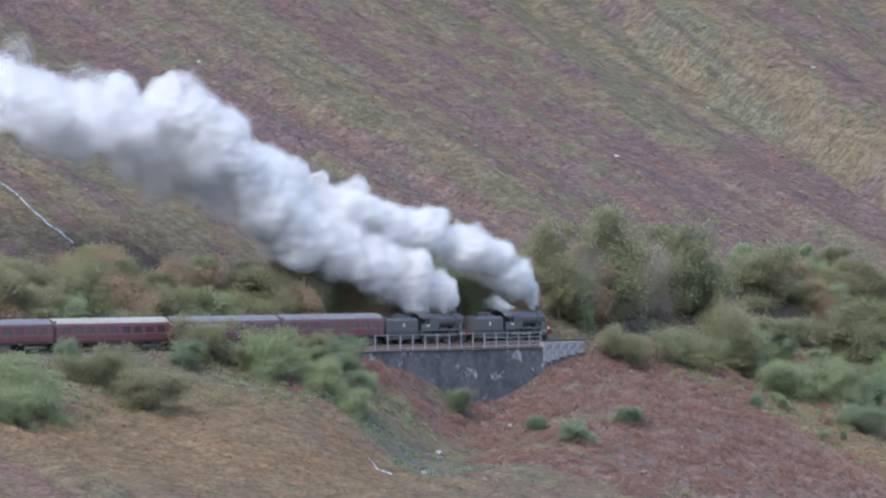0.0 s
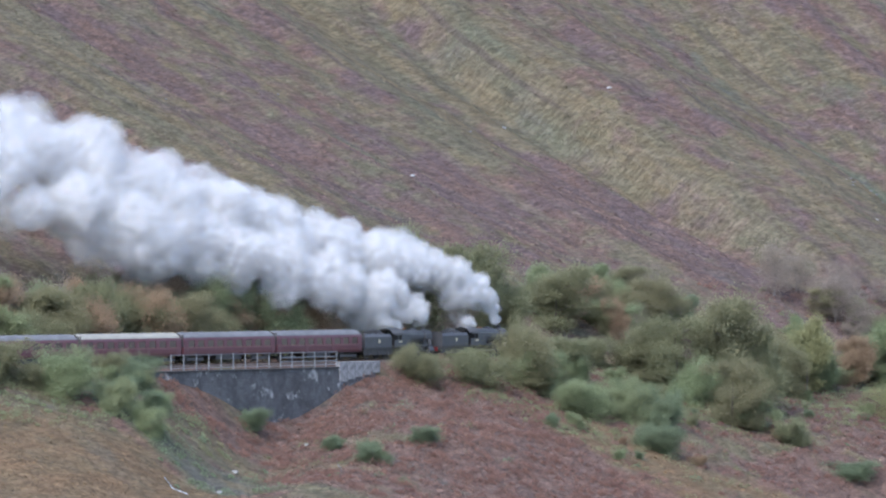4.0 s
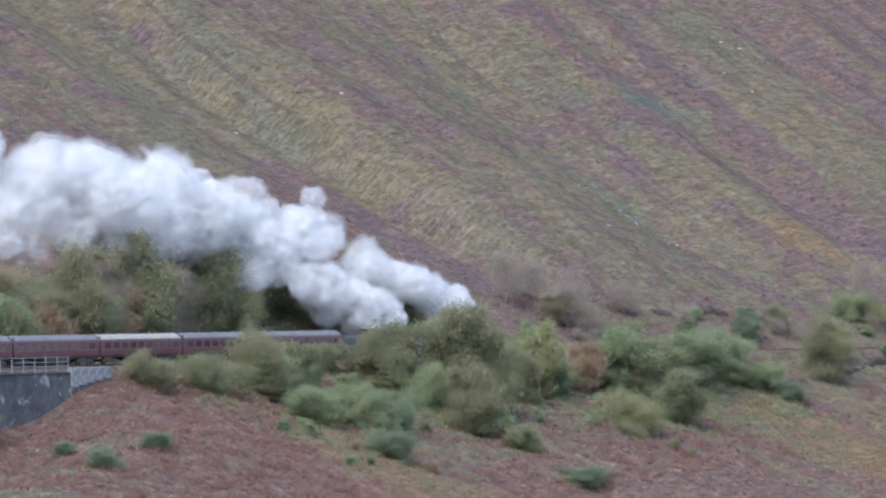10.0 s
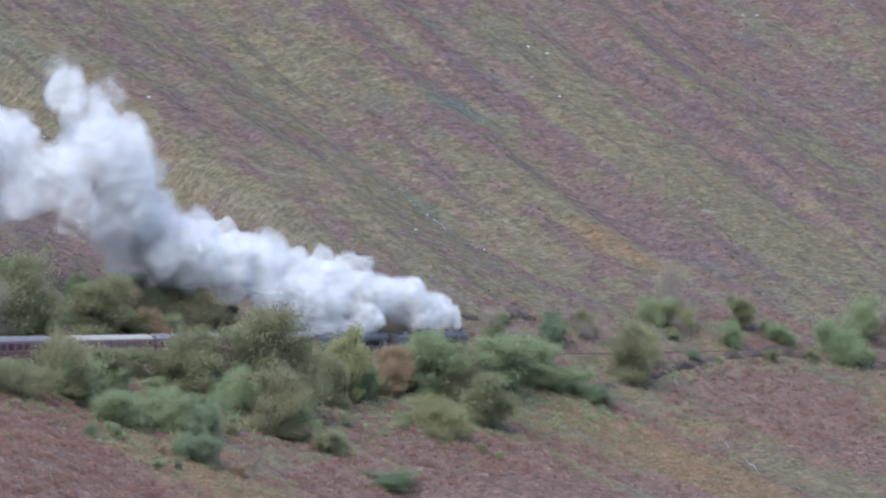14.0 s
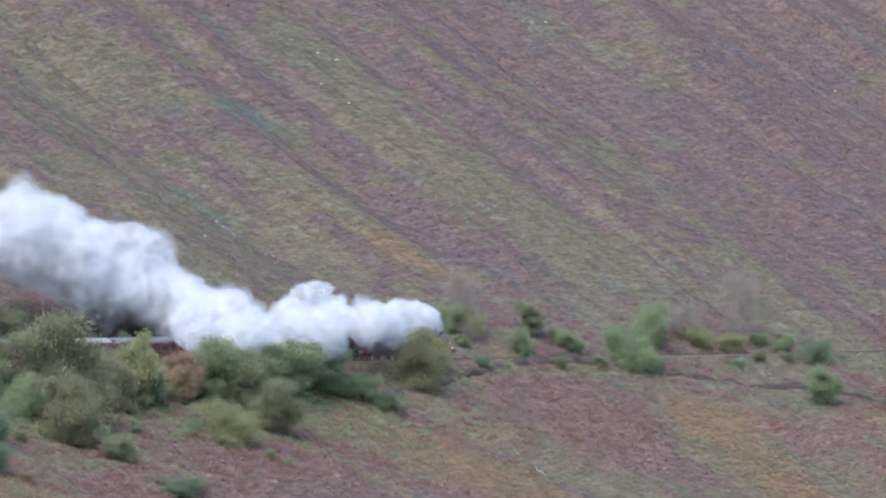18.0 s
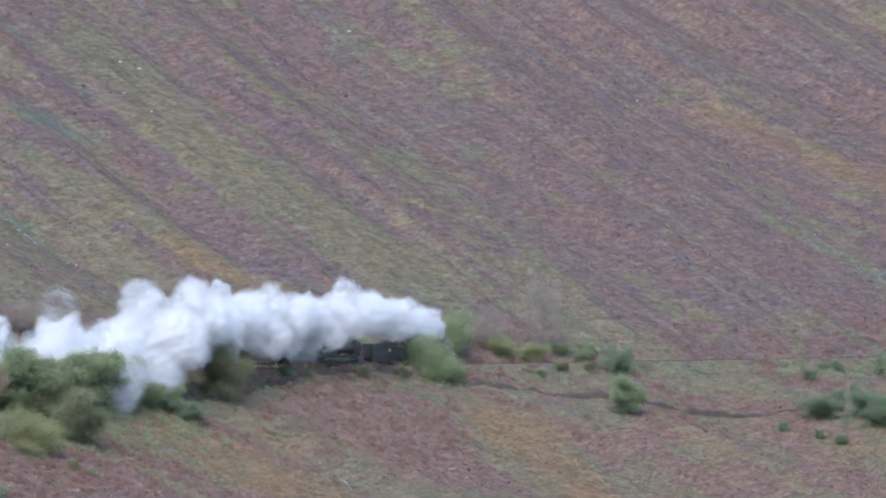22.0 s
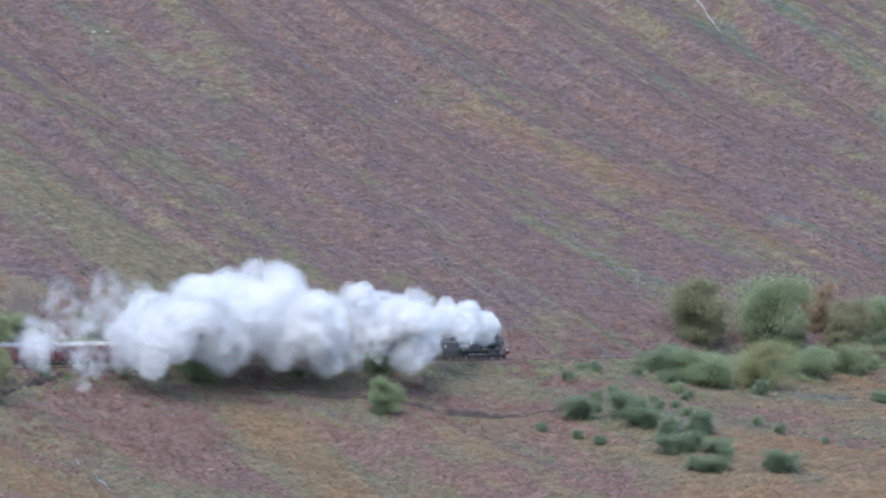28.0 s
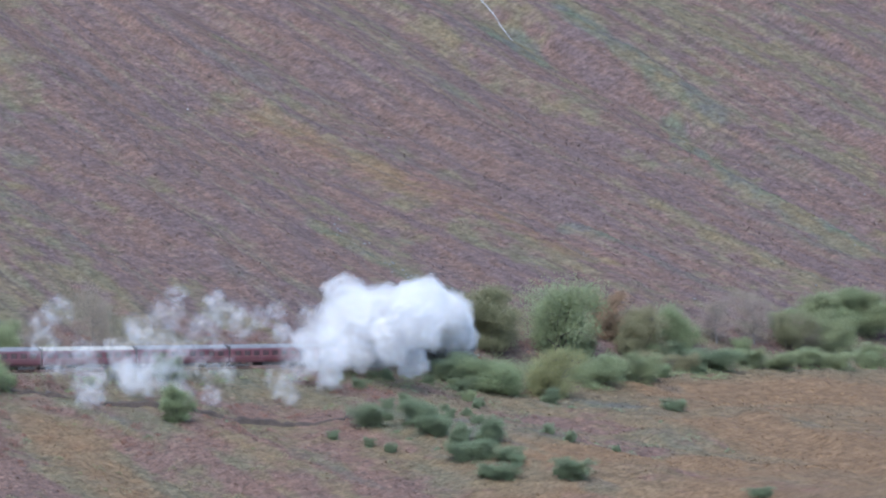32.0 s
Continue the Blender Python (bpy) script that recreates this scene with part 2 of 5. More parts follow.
# ---- the hillside ----
def hill_material(name, relief):
    m, nt, b = material(name, 0.95)
    near = coords(nt, "Object")
    at = nt.nodes.new("ShaderNodeAttribute")
    at.attribute_name = "cover"
    sep = nt.nodes.new("ShaderNodeSeparateColor")
    nt.links.new(at.outputs["Color"], sep.inputs[0])
    red, wet, field = sep.outputs[0], sep.outputs[1], sep.outputs[2]

    def spread(value, lo, hi, out_lo=0.0, out_hi=1.0):
        r = nt.nodes.new("ShaderNodeMapRange")
        r.inputs["From Min"].default_value, r.inputs["From Max"].default_value = lo, hi
        r.inputs["To Min"].default_value, r.inputs["To Max"].default_value = out_lo, out_hi
        nt.links.new(value, r.inputs["Value"])
        return r.outputs["Result"]

    def edge(v, scale, lo, hi):
        n = node(nt, "ShaderNodeTexNoise", Scale=scale, Detail=5.0, Roughness=0.7)
        nt.links.new(near, n.inputs["Vector"])
        return spread(maths(nt, "ADD", v, maths(nt, "SUBTRACT", maths(nt, "MULTIPLY", n.outputs["Fac"], 0.9), 0.45)), lo, hi)

    def tufted(c, vec, lo, hi, detail=4):
        """Lighter and darker tufts of the same growth."""
        v = nt.nodes.new("ShaderNodeVectorMath")
        v.operation = "SCALE"
        nt.links.new(c, v.inputs[0])
        n = node(nt, "ShaderNodeTexNoise", Scale=1.0, Detail=float(detail), Roughness=0.65)
        nt.links.new(vec, n.inputs["Vector"])
        nt.links.new(spread(n.outputs["Fac"], 0.3, 0.7, lo, hi), v.inputs["Scale"])
        return v.outputs[0]

    grass = blend(nt, noise_fac(nt, coords(nt, "UV", (0.20, 0.035, 1)), 1.0, 5, 0.65, 0.36, 0.64), GRASS_TAN, GRASS_OLIVE)
    grass = blend(nt, maths(nt, "MULTIPLY", noise_fac(nt, near, 0.22, 5, 0.7, 0.44, 0.66), 0.6), grass, GRASS_PALE)
    grass = blend(nt, maths(nt, "MULTIPLY", noise_fac(nt, coords(nt, "UV", (0.5, 0.16, 1)), 1.0, 5, 0.7, 0.52, 0.68), 0.6), grass, GRASS_DARK)
    grass = blend(nt, maths(nt, "MULTIPLY", field, 0.9), grass, FIELD)
    place = nt.nodes.new("ShaderNodeSeparateXYZ")
    nt.links.new(coords(nt, "UV"), place.inputs[0])
    heath = maths(nt, "MULTIPLY", noise_fac(nt, coords(nt, "UV", (0.16, 0.07, 1)), 1.0, 5, 0.7, 0.40, 0.60), spread(place.outputs[1], -10.0, 20.0))
    brack = blend(nt, heath, BRACKEN, HEATHER)
    brack = blend(nt, maths(nt, "MULTIPLY", field, 0.55), brack, BRACKEN_BRIGHT)
    brack = blend(nt, maths(nt, "MULTIPLY", noise_fac(nt, coords(nt, "UV", (0.5, 1.0, 1)), 1.0, 5, 0.7, 0.50, 0.66), 0.7), brack, BRACKEN_DARK)
    brack = blend(nt, maths(nt, "MULTIPLY", noise_fac(nt, near, 0.6, 5, 0.7, 0.58, 0.72), 0.45), brack, GRASS_PALE)
    c = blend(nt, edge(red, 0.5, 0.1, 0.9), grass, brack)
    c = blend(nt, maths(nt, "MULTIPLY", edge(wet, 0.6, 0.25, 0.95), 0.8), c, blend(nt, noise_fac(nt, near, 0.12, 3, 0.6, 0.42, 0.58), FLUSH, DAMP))
    # paler and darker streaks down the slope, above the line
    up = spread(place.outputs[1], 6.0, 16.0)
    pale_streak = maths(nt, "MULTIPLY", noise_fac(nt, coords(nt, "UV", (0.30, 0.014, 1)), 1.0, 4, 0.6, 0.55, 0.64), up)
    c = blend(nt, maths(nt, "MULTIPLY", pale_streak, 0.5), c, GRASS_PALE)
    dark_streak = maths(nt, "MULTIPLY", noise_fac(nt, coords(nt, "UV", (0.38, 0.018, 1)), 1.0, 4, 0.6, 0.57, 0.66), up)
    c = blend(nt, maths(nt, "MULTIPLY", dark_streak, 0.55), c, BRACKEN_DARK)
    c = tufted(c, coords(nt, "UV", (0.18, 0.75, 1)), 0.82, 1.18)
    c = tufted(c, coords(nt, "Object", (0.45, 0.45, 0.9)), 0.80, 1.20)
    c = tufted(c, coords(nt, "UV", (0.9, 2.0, 1)), 0.68, 1.32)
    g = nt.nodes.new("ShaderNodeNewGeometry")
    v = nt.nodes.new("ShaderNodeVectorMath")
    v.operation = "SCALE"
    nt.links.new(c, v.inputs[0])
    nt.links.new(spread(g.outputs["Random Per Island"], 0.0, 1.0, 0.72, 1.28), v.inputs["Scale"])
    c = v.outputs[0] if not relief else c
    nt.links.new(c, b.inputs["Base Color"])
    if relief:
        h = maths(nt, "ADD", noise_fac(nt, near, 1.3, 5, 0.7, 0.2, 0.8), noise_fac(nt, near, 4.0, 3, 0.6, 0.2, 0.8))
        bump(nt, b, h, relief, 0.22)
    return m


GRASS_TAN, GRASS_OLIVE, GRASS_DARK, GRASS_PALE = (0.158, 0.124, 0.074), (0.122, 0.111, 0.072), (0.086, 0.078, 0.061), (0.164, 0.138, 0.095)
BRACKEN, HEATHER, BRACKEN_DARK = (0.152, 0.100, 0.080), (0.129, 0.093, 0.087), (0.088, 0.068, 0.061)
BRACKEN_BRIGHT = (0.200, 0.112, 0.072)
FLUSH, FIELD, DAMP = (0.106, 0.124, 0.084), (0.178, 0.113, 0.064), (0.102, 0.105, 0.095)
TURF = hill_material("moorland_turf", 0.95)
BLADES = hill_material("moorland_blades", 0.0)


def spaced(stops):
    out = []
    for a, b, d in stops:
        out += list(np.arange(a, b - 1e-6, d))
    return np.array(out + [stops[-1][1]])


def blob(s, p, s0, p0, ds, dp):
    return np.exp(-((s - s0) / ds) ** 2 - ((p - p0) / dp) ** 2)


# bands and patches of the moor: chainage and offset of both ends, half width
RED_UPPER = [(119, 97, 127, 67, 11), (127, 67, 133, 47, 10), (133, 47, 137, 32, 9), (195, 58, 190, 37, 6), (167, 99, 168, 84, 6), (209, 53, 215, 31, 7), (230, 62, 216, 19, 10), (200, 53, 229, 55, 7), (295, 76, 295, 30, 4), (297, 79, 307, 54, 5), (307, 54, 314, 36, 4), (248, 79, 251, 64, 4), (313, 91, 316, 83, 6)]
RED_EAST = [(383, 121, 385, 87, 6), (385, 87, 378, 32, 6), (408, 85, 401, 23, 8), (428, 117, 438, 97, 7), (396, 124, 390, 69, 7), (390, 69, 389, 40, 8), (417, 99, 411, 43, 8), (417, 56, 425, 24, 9), (494, 126, 508, 51, 14), (529, 87, 552, 38, 10), (409, 64, 412, 34, 9), (460, 40, 480, 20, 9)]
RED_LOWER = [(287, -12, 274, -40, 11.2), (312, -18, 315, -44, 5.0), (191, -44, 211, -48, 6.2), (102, -15, 93, -39, 15.9), (133, -41, 150, -48, 7.9), (190, -31, 189, -46, 10.8), (77, -6, 84, -30, 15.5), (45, -35, 82, -35, 12.0), (98, -18, 114, -22, 11.3), (351, -32, 340, -58, 6.1), (395, -36, 405, -45, 5.8), (342, -14, 362, -28, 4.9), (316, -18, 323, -56, 5.0)]
PALE_BANDS = [(154, 96, 140, 61, 7), (140, 61, 137, 40, 6), (231, 88, 233, 57, 5), (235, 93, 234, 56, 6), (296, 99, 294, 37, 4), (299, 64, 299, 33, 4), (338, 111, 334, 58, 5), (334, 58, 338, 23, 8), (411, 112, 409, 68, 3), (409, 65, 408, 45, 8), (330, 86, 334, 54, 5), (411, 70, 400, 34, 4), (416, 104, 413, 95, 5), (217, 93, 216, 70, 6)]
TAWNY = [(230, -18, 230, -46, 12.9), (308, -21, 296, -49, 7.5), (107, -28, 118, -43, 7.7), (-34, -26, 3, -28, 17.2), (2, -18, 13, -25, 6.9), (114, -26, 101, -41, 9.0), (450, -23, 482, -28, 11.0), (366, -57, 401, -78, 8.9), (427, -50, 431, -72, 9.7), (462, 96, 470, 76, 5), (470, 76, 489, 43, 6), (301, 42, 304, 30, 5.0)]
GREENER = [(25, -9, 25, -28, 5), (574, 131, 576, 98, 5), (559, 69, 560, 49, 6), (497, 52, 504, 44, 3), (411, -26, 424, -31, 7), (367, -36, 367, -59, 8), (351, -6, 361, -8, 3), (309, 81, 314, 78, 5), (437, 51, 446, 28, 4), (282, 99, 277, 82, 2), (568, 99, 556, 71, 3), (381, 74, 383, 68, 3), (279, 71, 281, 49, 2), (552, 130, 551, 120, 5)]


def bands(s, p, rows):
    """How far a place lies inside any of the bands, 0 to 1."""
    out = np.zeros_like(s)
    for s0, p0, s1, p1, wide in rows:
        ds, dp = s1 - s0, p1 - p0
        k = np.clip(((s - s0) * ds + (p - p0) * dp) / (ds * ds + dp * dp), 0, 1)
        d2 = ((s - s0 - k * ds) / wide) ** 2 + ((p - p0 - k * dp) / (0.8 * wide)) ** 2
        out = np.maximum(out, np.exp(-d2 * d2))
    return out


def cover(s, p):
    """What grows at a place: bracken and heather, green wet ground, tawny field grass, each 0 to 1."""
    s, p = np.asarray(s, float), np.asarray(p, float)
    w = fall_line(s, p)
    ws, wp = s + 5 * value_noise(s / 9, p / 9, 21) + 3 * value_noise(s / 3.5, p / 3, 29), p + 4 * value_noise(s / 8, p / 7, 20)
    n = 0.26 * value_noise(w / 14, p / 70, 22) + 0.30 * value_noise(w / 5.0, p / 40, 35) + 0.26 * value_noise(w / 9, p / 10, 34) + 0.34 * value_noise(w / 2.6, p / 16, 24) + 0.40 * value_noise(s / 3.4, p / 2.0, 25) + 0.22 * value_noise(s / 1.6, p / 1.0, 26)
    above = smooth(p, -2, 4)
    bias = -0.06 + 0.10 * smooth(s, 285, 330) + 0.10 * smooth(s, 360, 420) + 0.10 * (1 - smooth(p, 4, 22)) * smooth(s, 190, 215)
    low = 0.06 * smooth(s, 34, 60) * (1 - smooth(s, 150, 190)) - 0.06 * smooth(s, 190, 230) - 0.25 * smooth(s, 385, 425) * smooth(-p, 3, 10) - 0.2 * smooth(-p, 60, 75)
    tawny, green, pale = bands(ws, wp, TAWNY), bands(ws, wp, GREENER), bands(ws, wp, PALE_BANDS)
    bias = bias * above + low * (1 - above)
    bias = bias + 0.30 * np.maximum(np.maximum(bands(ws, wp, RED_UPPER), bands(ws, wp, RED_EAST)), bands(ws, wp, RED_LOWER)) - 0.26 * pale - (0.42 - 0.36 * smooth(p, 36, 46)) * tawny - 0.35 * green
    red = smooth(n + bias, -0.24, 0.26)
    wet = 0.85 * green * smooth(n, -0.35, 0.15) + 0.5 * smooth(value_noise(w / 6, p / 26, 27) + 0.5 * value_noise(w / 3, p / 6, 28), 0.22, 0.5)
    wet = wet + 0.55 * smooth(value_noise(s / 5, p / 3, 33), -0.2, 0.3) * (blob(s, p, 165, -14, 70, 12) + blob(s, p, -20, -9, 60, 6) + blob(s, p, 415, -12, 40, 9))
    field = tawny * (0.7 + 0.6 * value_noise(s / 3, p / 1.5, 61)) + 0.35 * smooth(-p, 14, 30) * smooth(s, 190, 240) * smooth(value_noise(s / 12, p / 7, 62), -0.1, 0.25) + 0.6 * smooth(s, 405, 450) * smooth(-p, 6, 16) + 0.6 * smooth(-p, 60, 75)
    return np.clip(red, 0, 1), np.clip(wet, 0, 1), np.clip(field, 0, 1)


def build_ground():
    ss = spaced([(-1400, -660, 60), (-660, -540, 8), (-540, -200, 40), (-200, -105, 8), (-105, 690, 0.9), (690, 800, 8), (800, 2300, 80)])
    pp = spaced([(-1500, -700, 60), (-700, -540, 20), (-540, -440, 8), (-440, -160, 15), (-160, -100, 4), (-100, 6, 0.85), (6, 170, 1.0), (170, 260, 8), (260, 1400, 60)])
    S, Pp = np.meshgrid(ss, pp, indexing="ij")
    x, y = plan(S, Pp)
    z = height(S, Pp)
    n, k = S.shape
    co = np.stack([x, y, z], -1).reshape(-1, 3)
    i = np.arange(n * k).reshape(n, k)
    quads = np.stack([i[:-1, :-1], i[1:, :-1], i[1:, 1:], i[:-1, 1:]], -1).reshape(-1, 4)
    me = bpy.data.meshes.new("ground")
    me.vertices.add(len(co))
    me.vertices.foreach_set("co", co.ravel())
    me.loops.add(quads.size)
    me.loops.foreach_set("vertex_index", quads.ravel().astype(np.int32))
    me.polygons.add(len(quads))
    me.polygons.foreach_set("loop_start", np.arange(0, quads.size, 4, dtype=np.int32))
    me.update(calc_edges=True)
    me.polygons.foreach_set("use_smooth", np.ones(len(quads), bool))
    uv = me.uv_layers.new(name="plan")
    sp = np.stack([fall_line(S, Pp), Pp], -1).reshape(-1, 2)[quads.ravel()]
    uv.data.foreach_set("uv", sp.ravel())
    red, wet, field = cover(S, Pp)
    col = np.stack([red, wet, field, np.ones_like(red)], -1).reshape(-1)
    me.color_attributes.new("cover", "FLOAT_COLOR", "POINT").data.foreach_set("color", col)
    me.materials.append(TURF)
    tagged(new("ground", me), "rough autumn moorland slope of grass, bracken and heather", "hillside", kind="structure")


build_ground()


# ---- the railway: ballast, sleepers, rails ----
BALLAST = surface("ballast", (0.115, 0.095, 0.085), (0.075, 0.062, 0.058), 0.6, 0.95, 0, 0.9, 6.0, 0.08)
RAIL_STEEL = surface("rail_steel", (0.20, 0.12, 0.08), (0.11, 0.07, 0.05), 2.0, 0.6, 0.5, 0.2)
SLEEPER = surface("sleeper_wood", (0.09, 0.07, 0.055), (0.05, 0.04, 0.035), 3.0, 0.9)


def swept(name, outline, s0, s1, step, mat, parent=None, closed=True):
    """An outline in offset p and height above rail, swept along the line."""
    verts, faces = [], []
    ss = np.arange(s0, s1 + 1e-6, step)
    m = len(outline)
    for s in ss:
        for p, z in outline:
            px, py = plan(s, p)
            verts.append((float(px), float(py), float(rail_z(s)) + z))
    for i in range(len(ss) - 1):
        for j in range(m if closed else m - 1):
            a, b = i * m + j, i * m + (j + 1) % m
            faces.append((a, b, b + m, a + m))
    if closed:
        faces += [tuple(range(m))[::-1], tuple(range((len(ss) - 1) * m, len(ss) * m))]
    return array_mesh(name, verts, faces, mat, parent)


tagged(swept("ballast_bed", [(-2.9, -0.60), (-1.75, -0.13), (1.75, -0.13), (2.9, -0.60)], -140, 640, 4, BALLAST), "grey crushed-stone ballast under the single track", "ballast", kind="structure")
track = tagged(new("railway_track"), "single railway track of rusty rails on timber sleepers", "railway track", kind="structure")
for side in (-0.75, 0.75):
    swept("rail", [(side - 0.07, -0.15), (side - 0.015, -0.12), (side - 0.035, 0.0), (side + 0.035, 0.0), (side + 0.015, -0.12), (side + 0.07, -0.15)], -140, 640, 4, RAIL_STEEL, track)


def build_sleepers():
    verts, faces = [], []
    for s in np.arange(-70, 480, 0.72):
        base = len(verts)
        for ds in (-0.125, 0.125):
            for p, z in ((-1.3, -0.26), (1.3, -0.26), (1.3, -0.125), (-1.3, -0.125)):
                px, py = plan(s + ds, p)
                verts.append((float(px), float(py), float(rail_z(s)) + z))
        for f in ((0, 1, 2, 3), (7, 6, 5, 4), (0, 4, 5, 1), (1, 5, 6, 2), (2, 6, 7, 3), (3, 7, 4, 0)):
            faces.append(tuple(base + i for i in f))
    tagged(array_mesh("sleepers", verts, faces, SLEEPER, track), kind="stuff")


build_sleepers()
# ---- the train ----
LOCO_BLACK = surface("loco_black", (0.066, 0.066, 0.070), (0.09, 0.088, 0.09), 1.2, 0.5, 0.0, 0.08, 20)
SMOKEBOX_BLACK = surface("smokebox_black", (0.08, 0.079, 0.081), (0.105, 0.10, 0.10), 1.5, 0.75, 0.0, 0.15, 20)
WHEEL_BLACK = surface("wheel_black", (0.07, 0.067, 0.065), (0.095, 0.087, 0.08), 2.0, 0.7)
BARE_STEEL = surface("bare_steel", (0.35, 0.34, 0.33), (0.2, 0.19, 0.18), 4.0, 0.4, 0.8, 0.05)
BUFFER_RED = surface("buffer_red", (0.30, 0.03, 0.025), (0.18, 0.03, 0.025), 3.0, 0.5, 0, 0.05)
COAL = surface("coal", (0.035, 0.035, 0.037), (0.06, 0.06, 0.062), 5.0, 0.5, 0, 1.0, 6.0, 0.15)
LAMP_WHITE = surface("lamp_white", (0.8, 0.8, 0.78), (0.6, 0.6, 0.58), 6.0, 0.5, 0, 0.0)
NUMBER_CREAM = surface("number_cream", (0.62, 0.55, 0.38), (0.5, 0.44, 0.3), 6.0, 0.6, 0, 0.0)
COPPER = surface("copper", (0.45, 0.22, 0.12), (0.25, 0.14, 0.08), 4.0, 0.4, 0.8, 0.05)
MAROON = surface("maroon_paint", (0.128, 0.044, 0.055), (0.105, 0.040, 0.048), 0.7, 0.5, 0.0, 0.03, 14)
ROOF_GREY = surface("roof_grey", (0.17, 0.17, 0.175), (0.12, 0.12, 0.125), 0.8, 0.8, 0.0, 0.1, 9)
ROOF_PALE = surface("roof_pale", (0.33, 0.315, 0.265), (0.26, 0.245, 0.21), 0.7, 0.75, 0.0, 0.1, 9)
UNDERFRAME = surface("underframe_black", (0.07, 0.067, 0.066), (0.095, 0.087, 0.082), 1.6, 0.85)
LINING = surface("lining_gold", (0.26, 0.14, 0.09), (0.22, 0.12, 0.08), 5.0, 0.5, 0, 0.0)
# white for the reflections modelled as panels in the carriage windows
GLINT_WHITE = surface("glint_white", (0.75, 0.74, 0.70), (0.6, 0.6, 0.57), 4.0, 0.8, 0, 0.0)


def glass_material():
    m, nt, b = material("carriage_glass", 0.04)
    b.inputs["Base Color"].default_value = (0.075, 0.055, 0.060, 1)
    b.inputs["IOR"].default_value = 1.5
    b.inputs["Transmission Weight"].default_value = 0.15
    return m


GLASS = glass_material()


def wheelset(name, parent, x, r, spokes, mat=WHEEL_BLACK, gauge=0.72):
    bm = B()
    for y in (-gauge, gauge):
        bm2 = 0.065
        n = 24
        for k in range(n):
            a, b = 2 * math.pi * k / n, 2 * math.pi * (k + 1) / n
            c = [Vector((math.cos(q) * rr, y + dy, math.sin(q) * rr)) for q in (a, b) for rr in (r * 0.86, r) for dy in (-bm2, bm2)]
            v = [bm.verts.new(p) for p in c]
            for f in ((0, 1, 3, 2), (4, 6, 7, 5), (2, 3, 7, 6), (0, 4, 5, 1), (0, 2, 6, 4), (1, 5, 7, 3)):
                bm.faces.new([v[i] for i in f])
        for k in range(spokes):
            a = 2 * math.pi * k / spokes
            rod(bm, (math.cos(a) * r * 0.12, y, math.sin(a) * r * 0.12), (math.cos(a) * r * 0.9, y, math.sin(a) * r * 0.9), 0.045, 0.03, 5, False)
        rod(bm, (0, y - 0.09, 0), (0, y + 0.09, 0), r * 0.2, seg=12)
        a0 = 0.6
        for k in range(6):
            a = a0 + k * 0.2
            rod(bm, (math.cos(a) * r * 0.55, y, math.sin(a) * r * 0.55), (math.cos(a) * r * 0.88, y, math.sin(a) * r * 0.88), 0.07, 0.07, 5, False)
    rod(bm, (0, -gauge, 0), (0, gauge, 0), 0.085, seg=10)
    ob = part(name, bm, mat, parent)
    ob.matrix_basis = pose(x, 0, r)
    return ob


def buffers(thing, x, way):
    for y in (-0.87, 0.87):
        bm = B()
        turned(bm, [(0, 0.12), (way * 0.3, 0.10), (way * 0.3, 0.06), (way * 0.46, 0.06), (way * 0.46, 0.22), (way * 0.52, 0.20)], 14, "X", (x, y, 1.06))
        part("buffer", bm, UNDERFRAME, thing)


